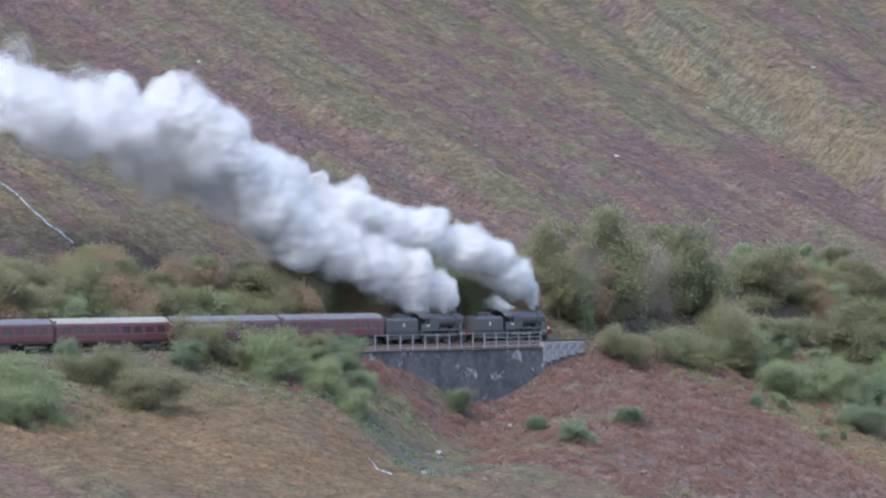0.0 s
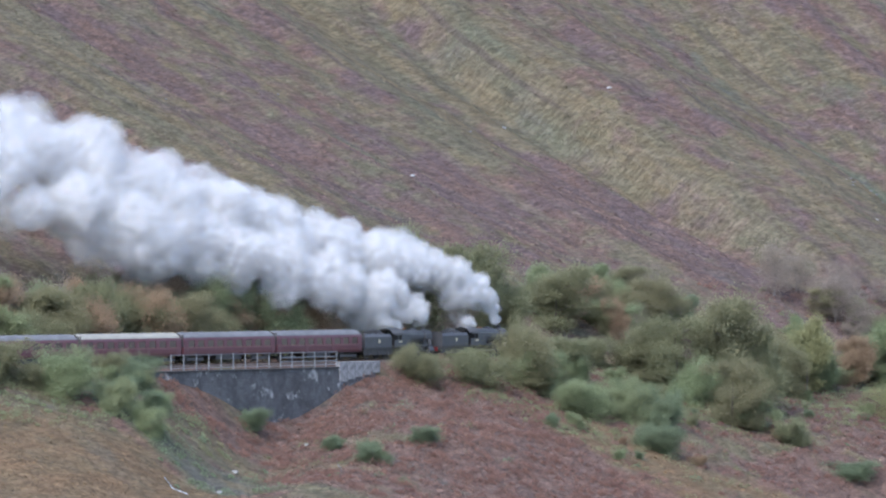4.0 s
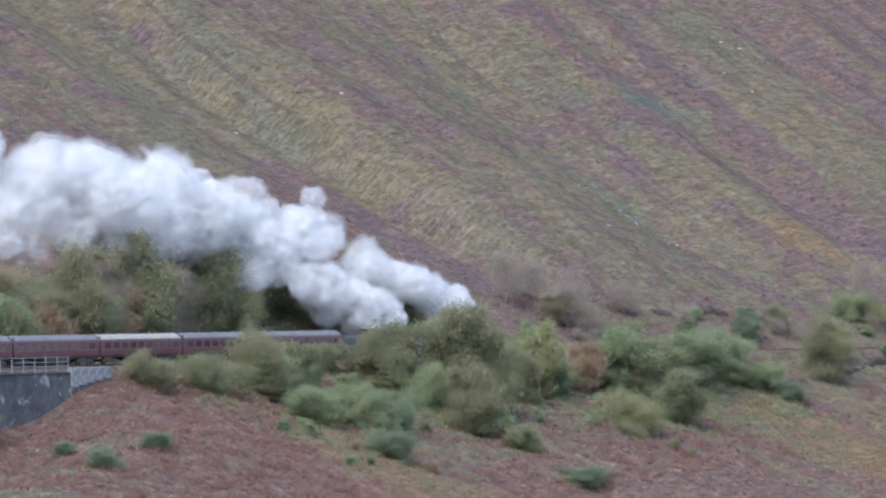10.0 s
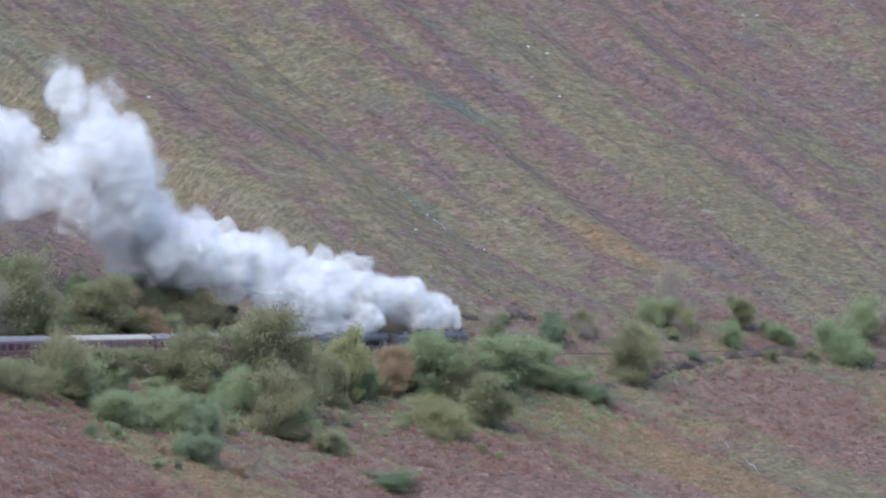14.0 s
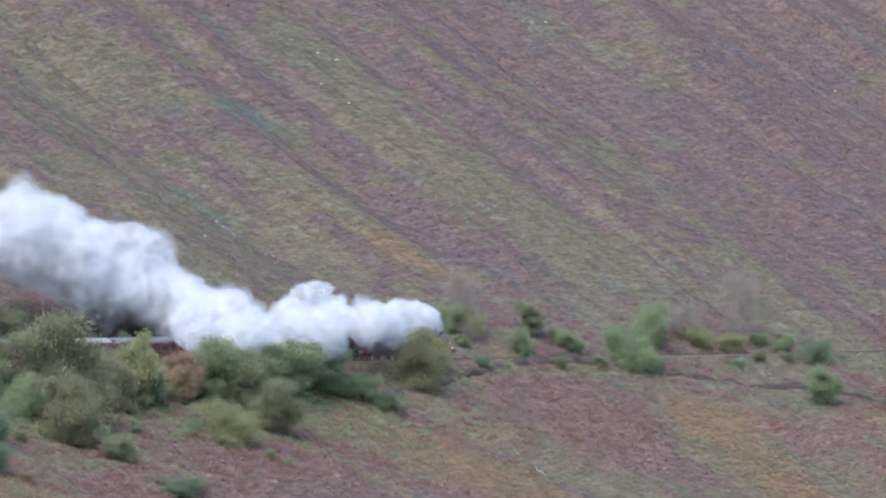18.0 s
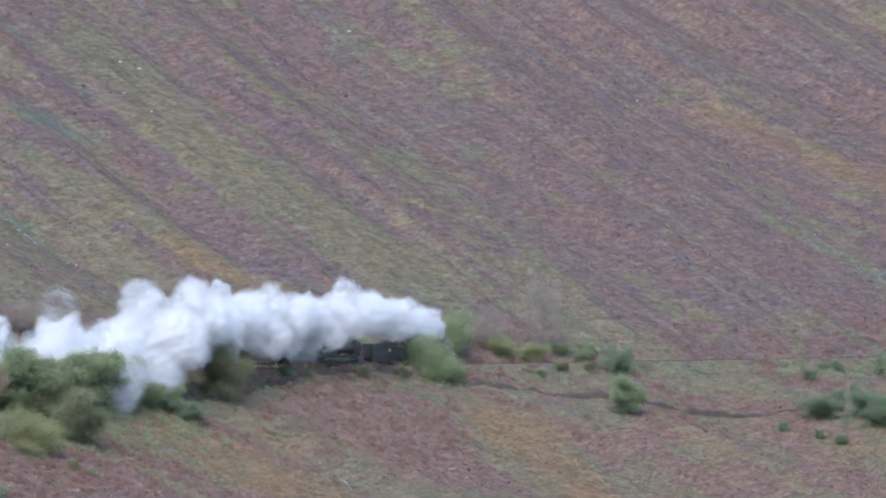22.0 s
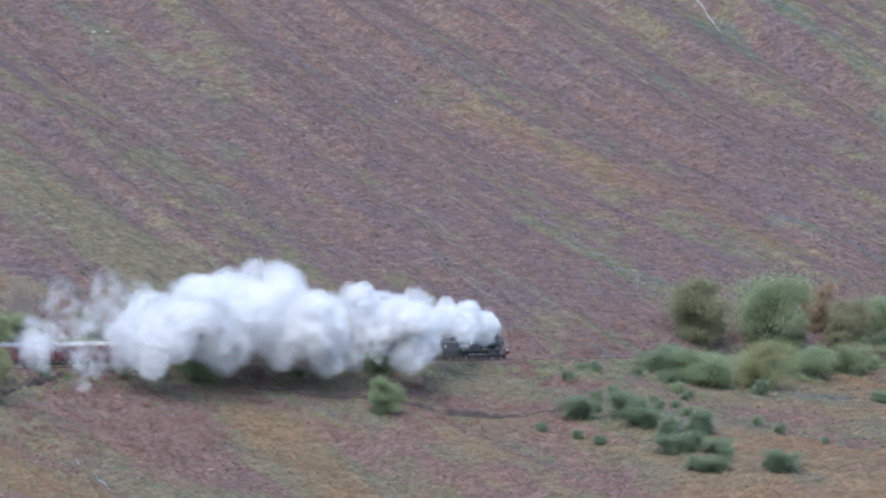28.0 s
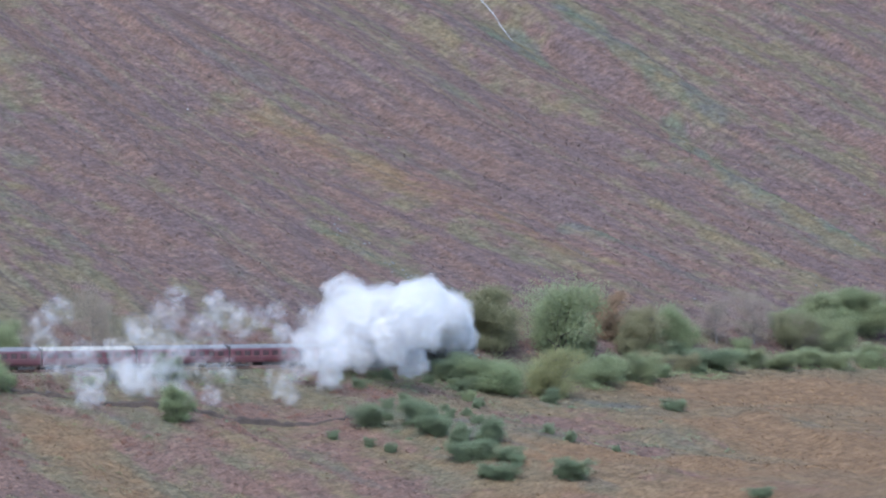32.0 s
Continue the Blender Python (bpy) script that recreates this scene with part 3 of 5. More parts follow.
def locomotive(lead):
    loco = tagged(new("steam_locomotive"), "black 4-6-0 steam locomotive hauling the train on the track" if lead else "black 4-6-0 steam locomotive coupled behind the leading engine", "steam locomotive", "locomotives")
    zc = 2.72
    part("smokebox", turned(B(), [(3.05, 0.86), (4.62, 0.86), (4.66, 0.82)], 28, "X", (0, 0, zc)), SMOKEBOX_BLACK, loco)
    door = part("smokebox_door", turned(B(), [(4.66, 0.66), (4.72, 0.64), (4.82, 0.45), (4.87, 0.2), (4.88, 0.05)], 28, "X", (0, 0, zc)), SMOKEBOX_BLACK, loco)
    bm = B()
    rod(bm, (4.86, 0, zc), (4.98, 0, zc), 0.04)
    rod(bm, (4.96, 0, zc), (4.96, 0.1, zc - 0.25), 0.02)
    box(bm, 4.80, 4.86, -0.62, 0.62, zc + 0.28, zc + 0.33)
    part("door_dart", bm, BARE_STEEL, door)
    bm = B()
    turned(bm, [(-0.75, 0.90), (1.6, 0.87), (3.05, 0.76)], 28, "X", (0, 0, zc))
    part("boiler", bm, LOCO_BLACK, loco)
    for i, x in enumerate((-0.7, 0.55, 1.75, 2.95)):
        r = np.interp(x, [-0.75, 1.6, 3.05], [0.90, 0.87, 0.76])
        part("boiler_band", turned(B(), [(x - 0.035, r), (x - 0.03, r + 0.014), (x + 0.03, r + 0.014), (x + 0.035, r)], 28, "X", (0, 0, zc)), LOCO_BLACK, loco)
    prof = [(-0.95, 1.55), (-1.0, 2.6), (-0.98, 3.1), (-0.86, 3.42), (-0.6, 3.56), (0, 3.60), (0.6, 3.56), (0.86, 3.42), (0.98, 3.1), (1.0, 2.6), (0.95, 1.55)]
    part("firebox", prism(B(), prof, -3.15, -0.75, 0.93), LOCO_BLACK, loco)
    part("chimney", turned(B(), [(3.50, 0.42), (3.58, 0.31), (3.66, 0.27), (3.90, 0.29), (3.92, 0.34), (3.98, 0.34), (3.985, 0.24), (3.7, 0.22)], 22, "Z", (3.85, 0, 0)), SMOKEBOX_BLACK, loco)
    part("dome", turned(B(), [(3.40, 0.55), (3.56, 0.42), (3.70, 0.40), (3.80, 0.30), (3.84, 0.1)], 22, "Z", (0.7, 0, 0)), LOCO_BLACK, loco)
    part("top_feed", turned(B(), [(3.40, 0.36), (3.60, 0.28), (3.70, 0.20), (3.72, 0.06)], 18, "Z", (1.75, 0, 0)), LOCO_BLACK, loco)
    for y in (-0.22, 0.22):
        part("safety_valve", turned(B(), [(3.55, 0.13), (3.75, 0.10), (3.80, 0.07)], 12, "Z", (-1.1, y, 0)), COPPER, loco)
    bm = B()
    rod(bm, (-2.6, 0.0, 3.58), (-2.6, 0.0, 3.78), 0.04)
    part("whistle", bm, COPPER, loco)
    for y in (-1, 1):
        bm = B()
        box(bm, -5.25, 3.1, y * 0.80, y * 1.28, 1.60, 1.66)
        box(bm, -5.25, 3.1, y * 1.25, y * 1.29, 1.46, 1.66)
        box(bm, 3.1, 4.9, y * 0.80, y * 1.28, 1.46, 1.52)
        part("running_plate", bm, LOCO_BLACK, loco)
        part("sandbox", box(B(), -2.9, -2.3, y * 1.0, y * 1.12, 1.66, 1.95, 0.02), LOCO_BLACK, loco)
        for x, r in ((1.05, 0.95), (-1.08, 0.95), (-3.5, 0.95)):
            n = 10
            bm = B()
            pts = [(x + math.cos(math.pi * k / n) * r, 1.62 + max(0, math.sin(math.pi * k / n) * r - 0.70)) for k in range(n + 1)]
            for (xa, za), (xb, zb) in zip(pts, pts[1:]):
                v = [bm.verts.new(p) for p in ((xa, y * 0.82, za), (xb, y * 0.82, zb), (xb, y * 1.02, zb), (xa, y * 1.02, za))]
                bm.faces.new(v)
            part("splasher", bm, LOCO_BLACK, loco)
        part("cylinder", box(turned(B(), [(3.05, 0.34), (3.1, 0.42), (4.2, 0.42), (4.25, 0.34), (4.4, 0.12)], 18, "X", (0, y * 1.05, 0.95)), 3.1, 4.2, y * 0.75, y * 1.25, 1.05, 1.48, 0.05), LOCO_BLACK, loco)
        bm = B()
        rod(bm, (3.85, y * 0.82, 2.35), (3.85, y * 1.05, 1.5), 0.17, 0.17, 12)
        part("steam_pipe", bm, SMOKEBOX_BLACK, loco)
        bm = B()
        rod(bm, (-3.1, y * 0.98, 3.05), (4.5, y * 0.93, 3.0), 0.022, seg=6)
        for x in (-2.2, -0.2, 1.4, 3.2):
            rod(bm, (x, y * 0.86, 3.0), (x, y * 0.98, 3.02), 0.018, seg=5)
        part("handrail", bm, BARE_STEEL, loco)
        bm = B()
        box(bm, 2.4, 3.1, y * 0.98, y * 1.1, 0.88, 1.02)
        rod(bm, (-1.05, y * 1.06, 0.8), (2.6, y * 1.06, 0.95), 0.05, seg=6)
        rod(bm, (1.0, y * 1.1, 1.3), (2.2, y * 1.1, 1.12), 0.035, seg=6)
        part("valve_gear", bm, BARE_STEEL, loco)
        # cab side with its window opening
        bm = B()
        box(bm, -5.2, -3.15, y * 1.22, y * 1.27, 1.45, 2.35)
        box(bm, -3.45, -3.15, y * 1.22, y * 1.27, 2.35, 3.1)
        box(bm, -4.30, -4.15, y * 1.22, y * 1.27, 2.35, 3.1)
        box(bm, -4.95, -3.15, y * 1.22, y * 1.27, 2.92, 3.15)
        part("cab_side", bm, LOCO_BLACK, loco)
        part("number_bar", box(B(), -4.1, -3.35, y * 1.272, y * 1.282, 2.03, 2.2), NUMBER_CREAM, loco, "cream bar of a painted number")
    bm = B()
    box(bm, -3.2, -3.15, -1.22, 1.22, 1.5, 3.2)
    part("cab_front", bm, LOCO_BLACK, loco)
    n = 12
    arc = [(1.36 * math.sin(-1.15 + 2.3 * k / n), 3.12 + 0.72 * (math.cos(-1.15 + 2.3 * k / n) - math.cos(1.15)) / (1 - math.cos(1.15))) for k in range(n + 1)]
    part("cab_roof", prism(B(), arc + [(y, z - 0.05) for y, z in arc[::-1]], -5.55, -3.0), SMOKEBOX_BLACK, loco)
    bm = B()
    box(bm, -5.4, 5.25, -0.62, -0.52, 0.55, 1.55)
    box(bm, -5.4, 5.25, 0.52, 0.62, 0.55, 1.55)
    box(bm, -5.4, -3.2, -1.2, 1.2, 1.35, 1.45)
    box(bm, 2.9, 4.4, -0.6, 0.6, 1.5, 2.1)
    part("main_frame", bm, UNDERFRAME, loco)
    part("buffer_beam", box(B(), 5.2, 5.3, -1.25, 1.25, 0.82, 1.34), BUFFER_RED, loco)
    buffers(loco, 5.3, 1)
    for y in (-0.85, 0.0) if lead else ():
        bm = B()
        box(bm, 5.15, 5.33, y - 0.09, y + 0.09, 1.36, 1.66, 0.03)
        rod(bm, (5.33, y, 1.5), (5.37, y, 1.5), 0.07)
        part("lamp", bm, LAMP_WHITE, loco, "white headlamp")
    for x in (4.75, 2.78):
        wheelset("bogie_wheelset", loco, x, 0.50, 10)
    drivers = [wheelset("driving_wheelset", loco, x, 0.915, 16) for x in (1.05, -1.08, -3.52)]
    rods = []
    for y in (-0.86, 0.86):
        bm = B()
        box(bm, -3.6, 1.13, y - 0.025, y + 0.025, -0.06, 0.06)
        for x in (1.05, -1.08, -3.52):
            rod(bm, (x, y - 0.05, 0), (x, y + 0.05, 0), 0.12)
        rods.append(part("coupling_rod", bm, BARE_STEEL, loco))
    return loco, drivers, rods


def tender():
    t = tagged(new("tender"), "black six-wheeled tender heaped with coal behind its engine", "tender", "tenders")
    prof = [(-1.28, 1.45), (-1.30, 2.75), (-1.05, 3.10), (1.05, 3.10), (1.30, 2.75), (1.28, 1.45)]
    part("tank", prism(B(), prof, -3.4, 3.0), LOCO_BLACK, t)
    bm = B()
    rows_, cols_ = 9, 14
    grid = [[bm.verts.new((-1.2 + 4.0 * i / (cols_ - 1), -0.98 + 1.96 * j / (rows_ - 1), 3.05 + 0.62 * math.sin(math.pi * j / (rows_ - 1)) * math.sin(math.pi * min(1, (i + 1) / cols_)) + 0.16 * noise.noise((i * 0.9, j * 0.9, 2)))) for j in range(rows_)] for i in range(cols_)]
    for i in range(cols_ - 1):
        for j in range(rows_ - 1):
            bm.faces.new((grid[i][j], grid[i + 1][j], grid[i + 1][j + 1], grid[i][j + 1]))
    part("coal_heap", bm, COAL, t)
    for y in (-1, 1):
        bm = B()
        box(bm, -3.5, 3.1, y * 1.02, y * 1.10, 0.55, 1.25)
        for x in (-2.3, 0, 2.3):
            box(bm, x - 0.2, x + 0.2, y * 1.10, y * 1.2, 0.5, 0.95)
            box(bm, x - 0.55, x + 0.55, y * 1.12, y * 1.18, 1.0, 1.1)
        part("frame_side", bm, UNDERFRAME, t)
        part("crest_bar", box(B(), -0.15, 0.25, y * 1.305, y * 1.312, 2.0, 2.45), NUMBER_CREAM, t, "cream painted emblem bar")
    part("rear_board", box(B(), -3.45, -3.35, -1.25, 1.25, 1.45, 3.25), LOCO_BLACK, t)
    part("underframe", box(B(), -3.5, 3.1, -1.25, 1.25, 1.25, 1.45), UNDERFRAME, t)
    buffers(t, -3.5, -1)
    for x in (-2.3, 0, 2.3):
        wheelset("tender_wheelset", t, x, 0.65, 12)
    return t


SIDE = [(1.28, 1.02), (1.36, 1.30), (1.40, 1.75), (1.395, 1.98)]


def carriage(pale):
    c = tagged(new("railway_carriage"), "maroon railway carriage with a cream-white roof" if pale else "maroon railway carriage with a grey roof and lined waist", "railway carriage", "carriages of the train")
    half = 9.85
    prof = [(-y, z) for y, z in SIDE] + SIDE[::-1]
    part("lower_body", prism(B(), prof, -half, half), MAROON, c)
    openings = [(-8.2 + 2.05 * k, 1.3) for k in range(9)]
    z0, z1, z2 = 1.98, 2.78, 3.12
    for y in (-1, 1):
        x = -half
        for wx, ww in openings:
            part("window_pillar", box(B(), x, wx - ww / 2, y * 1.33, y * 1.395, z0, z1), MAROON, c)
            x = wx + ww / 2
        part("window_pillar", box(B(), x, half, y * 1.33, y * 1.395, z0, z1), MAROON, c)
        bm = B()
        prism(bm, [(y * 1.30, z1), (y * 1.39, z1), (y * 1.33, z2), (y * 1.24, z2)], -half, half)
        part("cantrail", bm, MAROON, c)
        part("lining_upper", box(B(), -half + 0.1, half - 0.1, y * 1.396, y * 1.401, 1.90, 1.94), LINING, c, "gold lining stripe")
        part("lining_lower", box(B(), -half + 0.1, half - 0.1, y * 1.375, y * 1.385, 1.34, 1.37), LINING, c, "gold lining stripe")
        for wx, ww in openings:
            w = part("window", box(B(), wx - ww / 2 + 0.03, wx + ww / 2 - 0.03, y * 1.355, y * 1.365, z0 + 0.02, z1 - 0.02), GLASS, c)
            part("window_frame", box(box(B(), wx - ww / 2, wx + ww / 2, y * 1.36, y * 1.385, z1 - 0.20, z1 - 0.17), wx - ww / 2, wx + ww / 2, y * 1.36, y * 1.385, z0, z0 + 0.03), MAROON, w)
        for x in (-9.35, -3.0, 3.2, 9.35):
            d = part("door", box(B(), x - 0.32, x + 0.32, y * 1.392, y * 1.408, 1.12, 1.88, 0.01), MAROON, c)
            part("door_handle", box(B(), x + 0.2, x + 0.28, y * 1.408, y * 1.44, 1.6, 1.63), BARE_STEEL, d)
    n = 14
    arc = [(1.34 * math.sin(-1.2 + 2.4 * k / n), 3.10 + 0.66 * (math.cos(-1.2 + 2.4 * k / n) - math.cos(1.2)) / (1 - math.cos(1.2))) for k in range(n + 1)]
    roof = part("roof", prism(B(), arc + [(y * 0.97, z - 0.06) for y, z in arc[::-1]], -half, half), ROOF_PALE if pale else ROOF_GREY, c, "pale cream roof" if pale else "weathered grey roof")
    for k in range(9):
        part("roof_vent", box(B(), -8.2 + 2.05 * k - 0.18, -8.2 + 2.05 * k + 0.18, -0.12, 0.12, 3.74, 3.84, 0.03), ROOF_GREY, roof)
    for e in (-1, 1):
        part("end_wall", box(B(), e * (half - 0.06), e * (half - 0.005), -1.3, 1.3, 1.05, 3.5), LOCO_BLACK, c)
        part("gangway", box(B(), e * half, e * (half + 0.24), -0.5, 0.5, 1.15, 3.2, 0.04), UNDERFRAME, c, "black concertina gangway")
        buffers(c, e * (half - 0.25), e)
    part("seat_backs", box(box(B(), -9.5, 9.5, -0.95, -0.15, 1.2, 2.25), -9.5, 9.5, 0.15, 0.95, 1.2, 2.25), UNDERFRAME, c)
    # small white panels stand in for bright reflections in the windows
    bm = B()
    for k in range(4):
        x = -8.15 + 2.05 * (1 + 2 * k)
        box(bm, x - 0.3, x + 0.3, -1.29, -1.28, 2.5, 2.72)
    part("window_glint", bm, GLINT_WHITE, c, "white panel standing in for a reflection in the window")
    part("underframe", box(box(B(), -half + 0.1, half - 0.1, -1.15, 1.15, 0.92, 1.04), -2.6, 2.8, -1.1, 1.1, 0.45, 0.92), UNDERFRAME, c)
    for x in (-7.1, 7.1):
        b = part("bogie", box(box(B(), x - 1.9, x + 1.9, 0.98, 1.08, 0.35, 0.72, 0.05), x - 1.9, x + 1.9, -1.08, -0.98, 0.35, 0.72, 0.05), UNDERFRAME, c)
        for dx in (-1.3, 1.3):
            w = wheelset("wheelset", b, x + dx, 0.457, 0)
    return c


def ride(t):
    """Chainage of the leading buffers at t seconds."""
    return float(np.interp(t, [0, 6, 13, 19, 28, 32], [88.3, 149.4, 222.1, 285.7, 381.7, 423.1]))


_tt = np.arange(-20, 40.01, 0.5)
_rs = np.array([ride(t) if 0 <= t <= 32 else (88.3 + 10.2 * t if t < 0 else 423.1 + 10.35 * (t - 32)) for t in _tt])
_rs = np.convolve(np.pad(_rs, 4, mode="reflect", reflect_type="odd"), np.ones(9) / 9, "valid")


def front(t):
    return float(np.interp(t, _tt, _rs))


def on_track(s, wheelbase):
    x0, y0, z0, h0 = line(s - wheelbase / 2)
    x1, y1, z1, h1 = line(s + wheelbase / 2)
    return pose((x0 + x1) / 2, (y0 + y1) / 2, (z0 + z1) / 2, 0, -math.degrees(math.atan2(z1 - z0, wheelbase)), math.degrees(math.atan2(y1 - y0, x1 - x0)))


CONSIST = []          # thing, distance of its middle behind the leading buffers, wheelbase
_ENGINES = []
_back = 0.0
for _lead in (True, False):
    _l, _drv, _rod = locomotive(_lead)
    CONSIST.append((_l, _back + 5.82, 8.0))
    _ENGINES.append((_drv, _rod))
    CONSIST.append((tender(), _back + 5.82 + 5.6 + 3.35, 4.6))
    _back += 18.85
_plain = carriage(False)
_pale = carriage(True)
for _k in range(6):
    if _k == 0:
        _c = _plain
    elif _k == 2:
        _c = _pale
    else:
        _c = copy_thing(_plain, pose(0, 0, 0))
    CONSIST.append((_c, _back + 10.1 + 20.2 * _k, 14.2))
# ---- steam ----
scene.cycles.transparent_max_bounces = 64
scene.cycles.max_bounces = 24
scene.cycles.diffuse_bounces = 16
scene.cycles.transmission_bounces = 16


def steam_material(name, solid, ragged, gaps=0.3, grain=1.0):
    """White droplets: light scatters back and through; solid is how much of the view one skin of it stops."""
    m, nt, b = material(name, 1.0)
    out = nt.nodes["Material Output"]
    d = node(nt, "ShaderNodeBsdfDiffuse", Color=(0.985, 0.98, 0.968, 1))
    tr = node(nt, "ShaderNodeBsdfTranslucent", Color=(0.985, 0.98, 0.968, 1))
    g = nt.nodes.new("ShaderNodeNewGeometry")
    up = nt.nodes.new("ShaderNodeVectorMath")
    up.operation = "ADD"
    up.inputs[1].default_value = (0, 0, 1.1)
    nt.links.new(g.outputs["Normal"], up.inputs[0])
    nt.links.new(up.outputs[0], d.inputs["Normal"])
    mix = node(nt, "ShaderNodeMixShader", Fac=0.5)
    nt.links.new(d.outputs[0], mix.inputs[1])
    nt.links.new(tr.outputs[0], mix.inputs[2])
    holes = noise_fac(nt, coords(nt), grain, 3, 0.55, 0.5 - ragged, 0.5 + ragged)
    keep = maths(nt, "MULTIPLY", maths(nt, "SUBTRACT", 1.0, maths(nt, "MULTIPLY", holes, gaps)), solid)
    t = nt.nodes.new("ShaderNodeBsdfTransparent")
    mx = nt.nodes.new("ShaderNodeMixShader")
    nt.links.new(keep, mx.inputs[0])
    nt.links.new(t.outputs[0], mx.inputs[1])
    nt.links.new(mix.outputs[0], mx.inputs[2])
    nt.links.new(mx.outputs[0], out.inputs["Surface"])
    return m


SKINS = [steam_material("steam_veil", 0.08, 0.3, 0.3), steam_material("steam_skin", 0.125, 0.3, 0.2), steam_material("steam_core", 0.21, 0.3, 0.2)]
THIN_SKINS = [steam_material("wisp_veil", 0.06, 0.14, 1.0, 1.4), steam_material("wisp_skin", 0.13, 0.14, 1.0, 1.4)]


def puff_mesh(name, seed, mats, radii, level):
    """A billow of about one metre radius in nested lumpy skins, thin outside and dense inside."""
    bm = B()
    o = Vector((seed * 7.3, seed * 3.1, seed * 5.7))

    def lumps(d, scale):
        return 1.0 - min(1.0, noise.voronoi(d * scale + o)[0][0] ** 2 * 2.2)

    for k, size in enumerate(radii):
        q = bmesh.ops.create_icosphere(bm, subdivisions=level, radius=1.0)
        for v in q["verts"]:
            d = v.co.normalized()
            r = 0.76 + 0.32 * noise.noise(d * 1.2 + o) + 0.15 * lumps(d, 1.5) + 0.09 * lumps(d, 3.3) + 0.06 * lumps(d, 7.0)
            r += 0.04 * noise.noise(d * 14.0 + o * (1 + k))
            v.co = d * (r * size)
        for f in {f for v in q["verts"] for f in v.link_faces}:
            f.material_index = k
    me = bpy.data.meshes.new(name)
    bm.to_mesh(me)
    bm.free()
    for m in mats:
        me.materials.append(m)
    me.polygons.foreach_set("use_smooth", [True] * len(me.polygons))
    return me


DENSE = [puff_mesh("puff", k, SKINS, (1.22, 1.10, 0.96), 5) for k in range(7)]
THIN = [puff_mesh("wisp", 20 + k, THIN_SKINS, (1.1, 0.85), 4) for k in range(4)]

# by the moment of release: speed of rise (m/s), first lift (m), spread
RELEASE = [-8, -7, -6, -4.85, -3.7, -2.1, -0.8, 0.2, 1.3, 2.5, 3.6, 5, 6, 7.2, 7.9, 8.3, 8.7, 9.3, 10.7, 12.5, 13.2, 14, 14.8, 15.5, 16.7, 17.5, 18.4, 19.5, 21.2, 22.6, 23.6, 24.6, 25.5, 26.4, 27, 27.9, 28.5, 29.2, 30.2, 31, 32]
RISE = [2.9, 2.9, 3.2, 3.1, 2.45, 2.2, 2.15, 2.1, 1.9, 1.9, 1.7, 1.8, 2.2, 2.6, 3.2, 3.0, 1.4, 1.4, 1.7, 1.0, 0.55, 0.2, -1.3, -1.8, -2.3, -1.5, -0.5, -0.4, -0.6, -0.6, -0.3, -0.3, -0.6, -1.7, -1.7, -0.8, -1.2, -1.2, -2.0, -1.0, -0.3]
LIFT = [5.0, 5.0, 5.0, 5.0, 5.0, 5.0, 5.0, 5.0, 5.0, 5.0, 5.2, 5.2, 4.8, 4.6, 4.4, 4.0, 4.0, 4.0, 3.6, 3.5, 3.5, 3.5, 3.5, 3.4, 3.4, 3.4, 3.6, 3.7, 3.7, 3.8, 3.7, 3.7, 3.6, 3.4, 3.4, 3.5, 2.6, 1.2, 2.6, 3.6, 4.2]
SPREAD = [0.6, 0.62, 0.7, 0.82, 0.76, 0.74, 0.82, 1.05, 1.12, 1.2, 1.15, 1.4, 1.7, 2.0, 2.2, 1.7, 0.9, 0.85, 1.15, 1.3, 1.6, 1.2, 0.5, 2.0, 2.1, 1.7, 1.25, 1.2, 1.25, 0.85, 1.0, 1.4, 1.2, 1.4, 1.6, 1.5, 1.2, 1.4, 1.9, 1.2, 1.0]
WIND = -2.7


def reach(t):
    """Age of the oldest steam that still shows."""
    return float(np.interp(t, [0, 8, 14, 19, 23, 28, 30, 32], [8.4, 9.0, 8.4, 7.4, 6.8, 7.3, 6.6, 6.6]))


def dense_reach(t):
    """Age up to which the steam is thick; it thins out towards the end."""
    return min(reach(t), float(np.interp(t, [0, 4, 26, 28, 29, 30, 31, 32], [6.4, 9, 6.6, 5.3, 4.5, 4.3, 3.2, 1.8])))


def parcel(t, age, chimney):
    """Centre and half thickness of the steam let go age seconds ago by the chimney that far behind the leading buffers."""
    tau = t - age
    x, y, z, h = line(front(tau) - chimney)
    w, j, spread = (float(np.interp(tau, RELEASE, v)) for v in (RISE, LIFT, SPREAD))
    if chimney > 10:
        j *= 0.6
    up = max(j * (1 - math.exp(-age / 0.35)) + w * age + 0.2, -6.5)
    r = 1.0 + 2.1 * (1 - math.exp(-age / 0.35)) + 0.38 * min(age, 8.0)
    r *= 1 + (spread - 1) * min(1.0, age / 1.3)
    toward = max(-28.0, -11.0 * age * min(1.6, max(0.0, 0.2 - w)))
    # the breeze is stronger higher up
    drift = (WIND - 2.3 * max(0.0, w - 2.25)) * age
    c = Vector((float(x) + drift, float(y) + toward, float(z) + 4.0 + up))
    if chimney > 10:
        # the second engine's steam runs into that of the first
        lead, r1 = parcel(t, age + 1.8, 2.0)
        join = float(max(smooth(-tau, 2.0, 3.2), smooth(tau, 3.0, 6.0)) * smooth(age, 0.5, 3.5))
        c.z += (lead.z - c.z) * join
        c.y += (lead.y - c.y) * join
        r += (r1 - r) * join + 1.1 * math.exp(-((age - 0.8) / 0.6) ** 2)
    return c, r


PUFFS = []


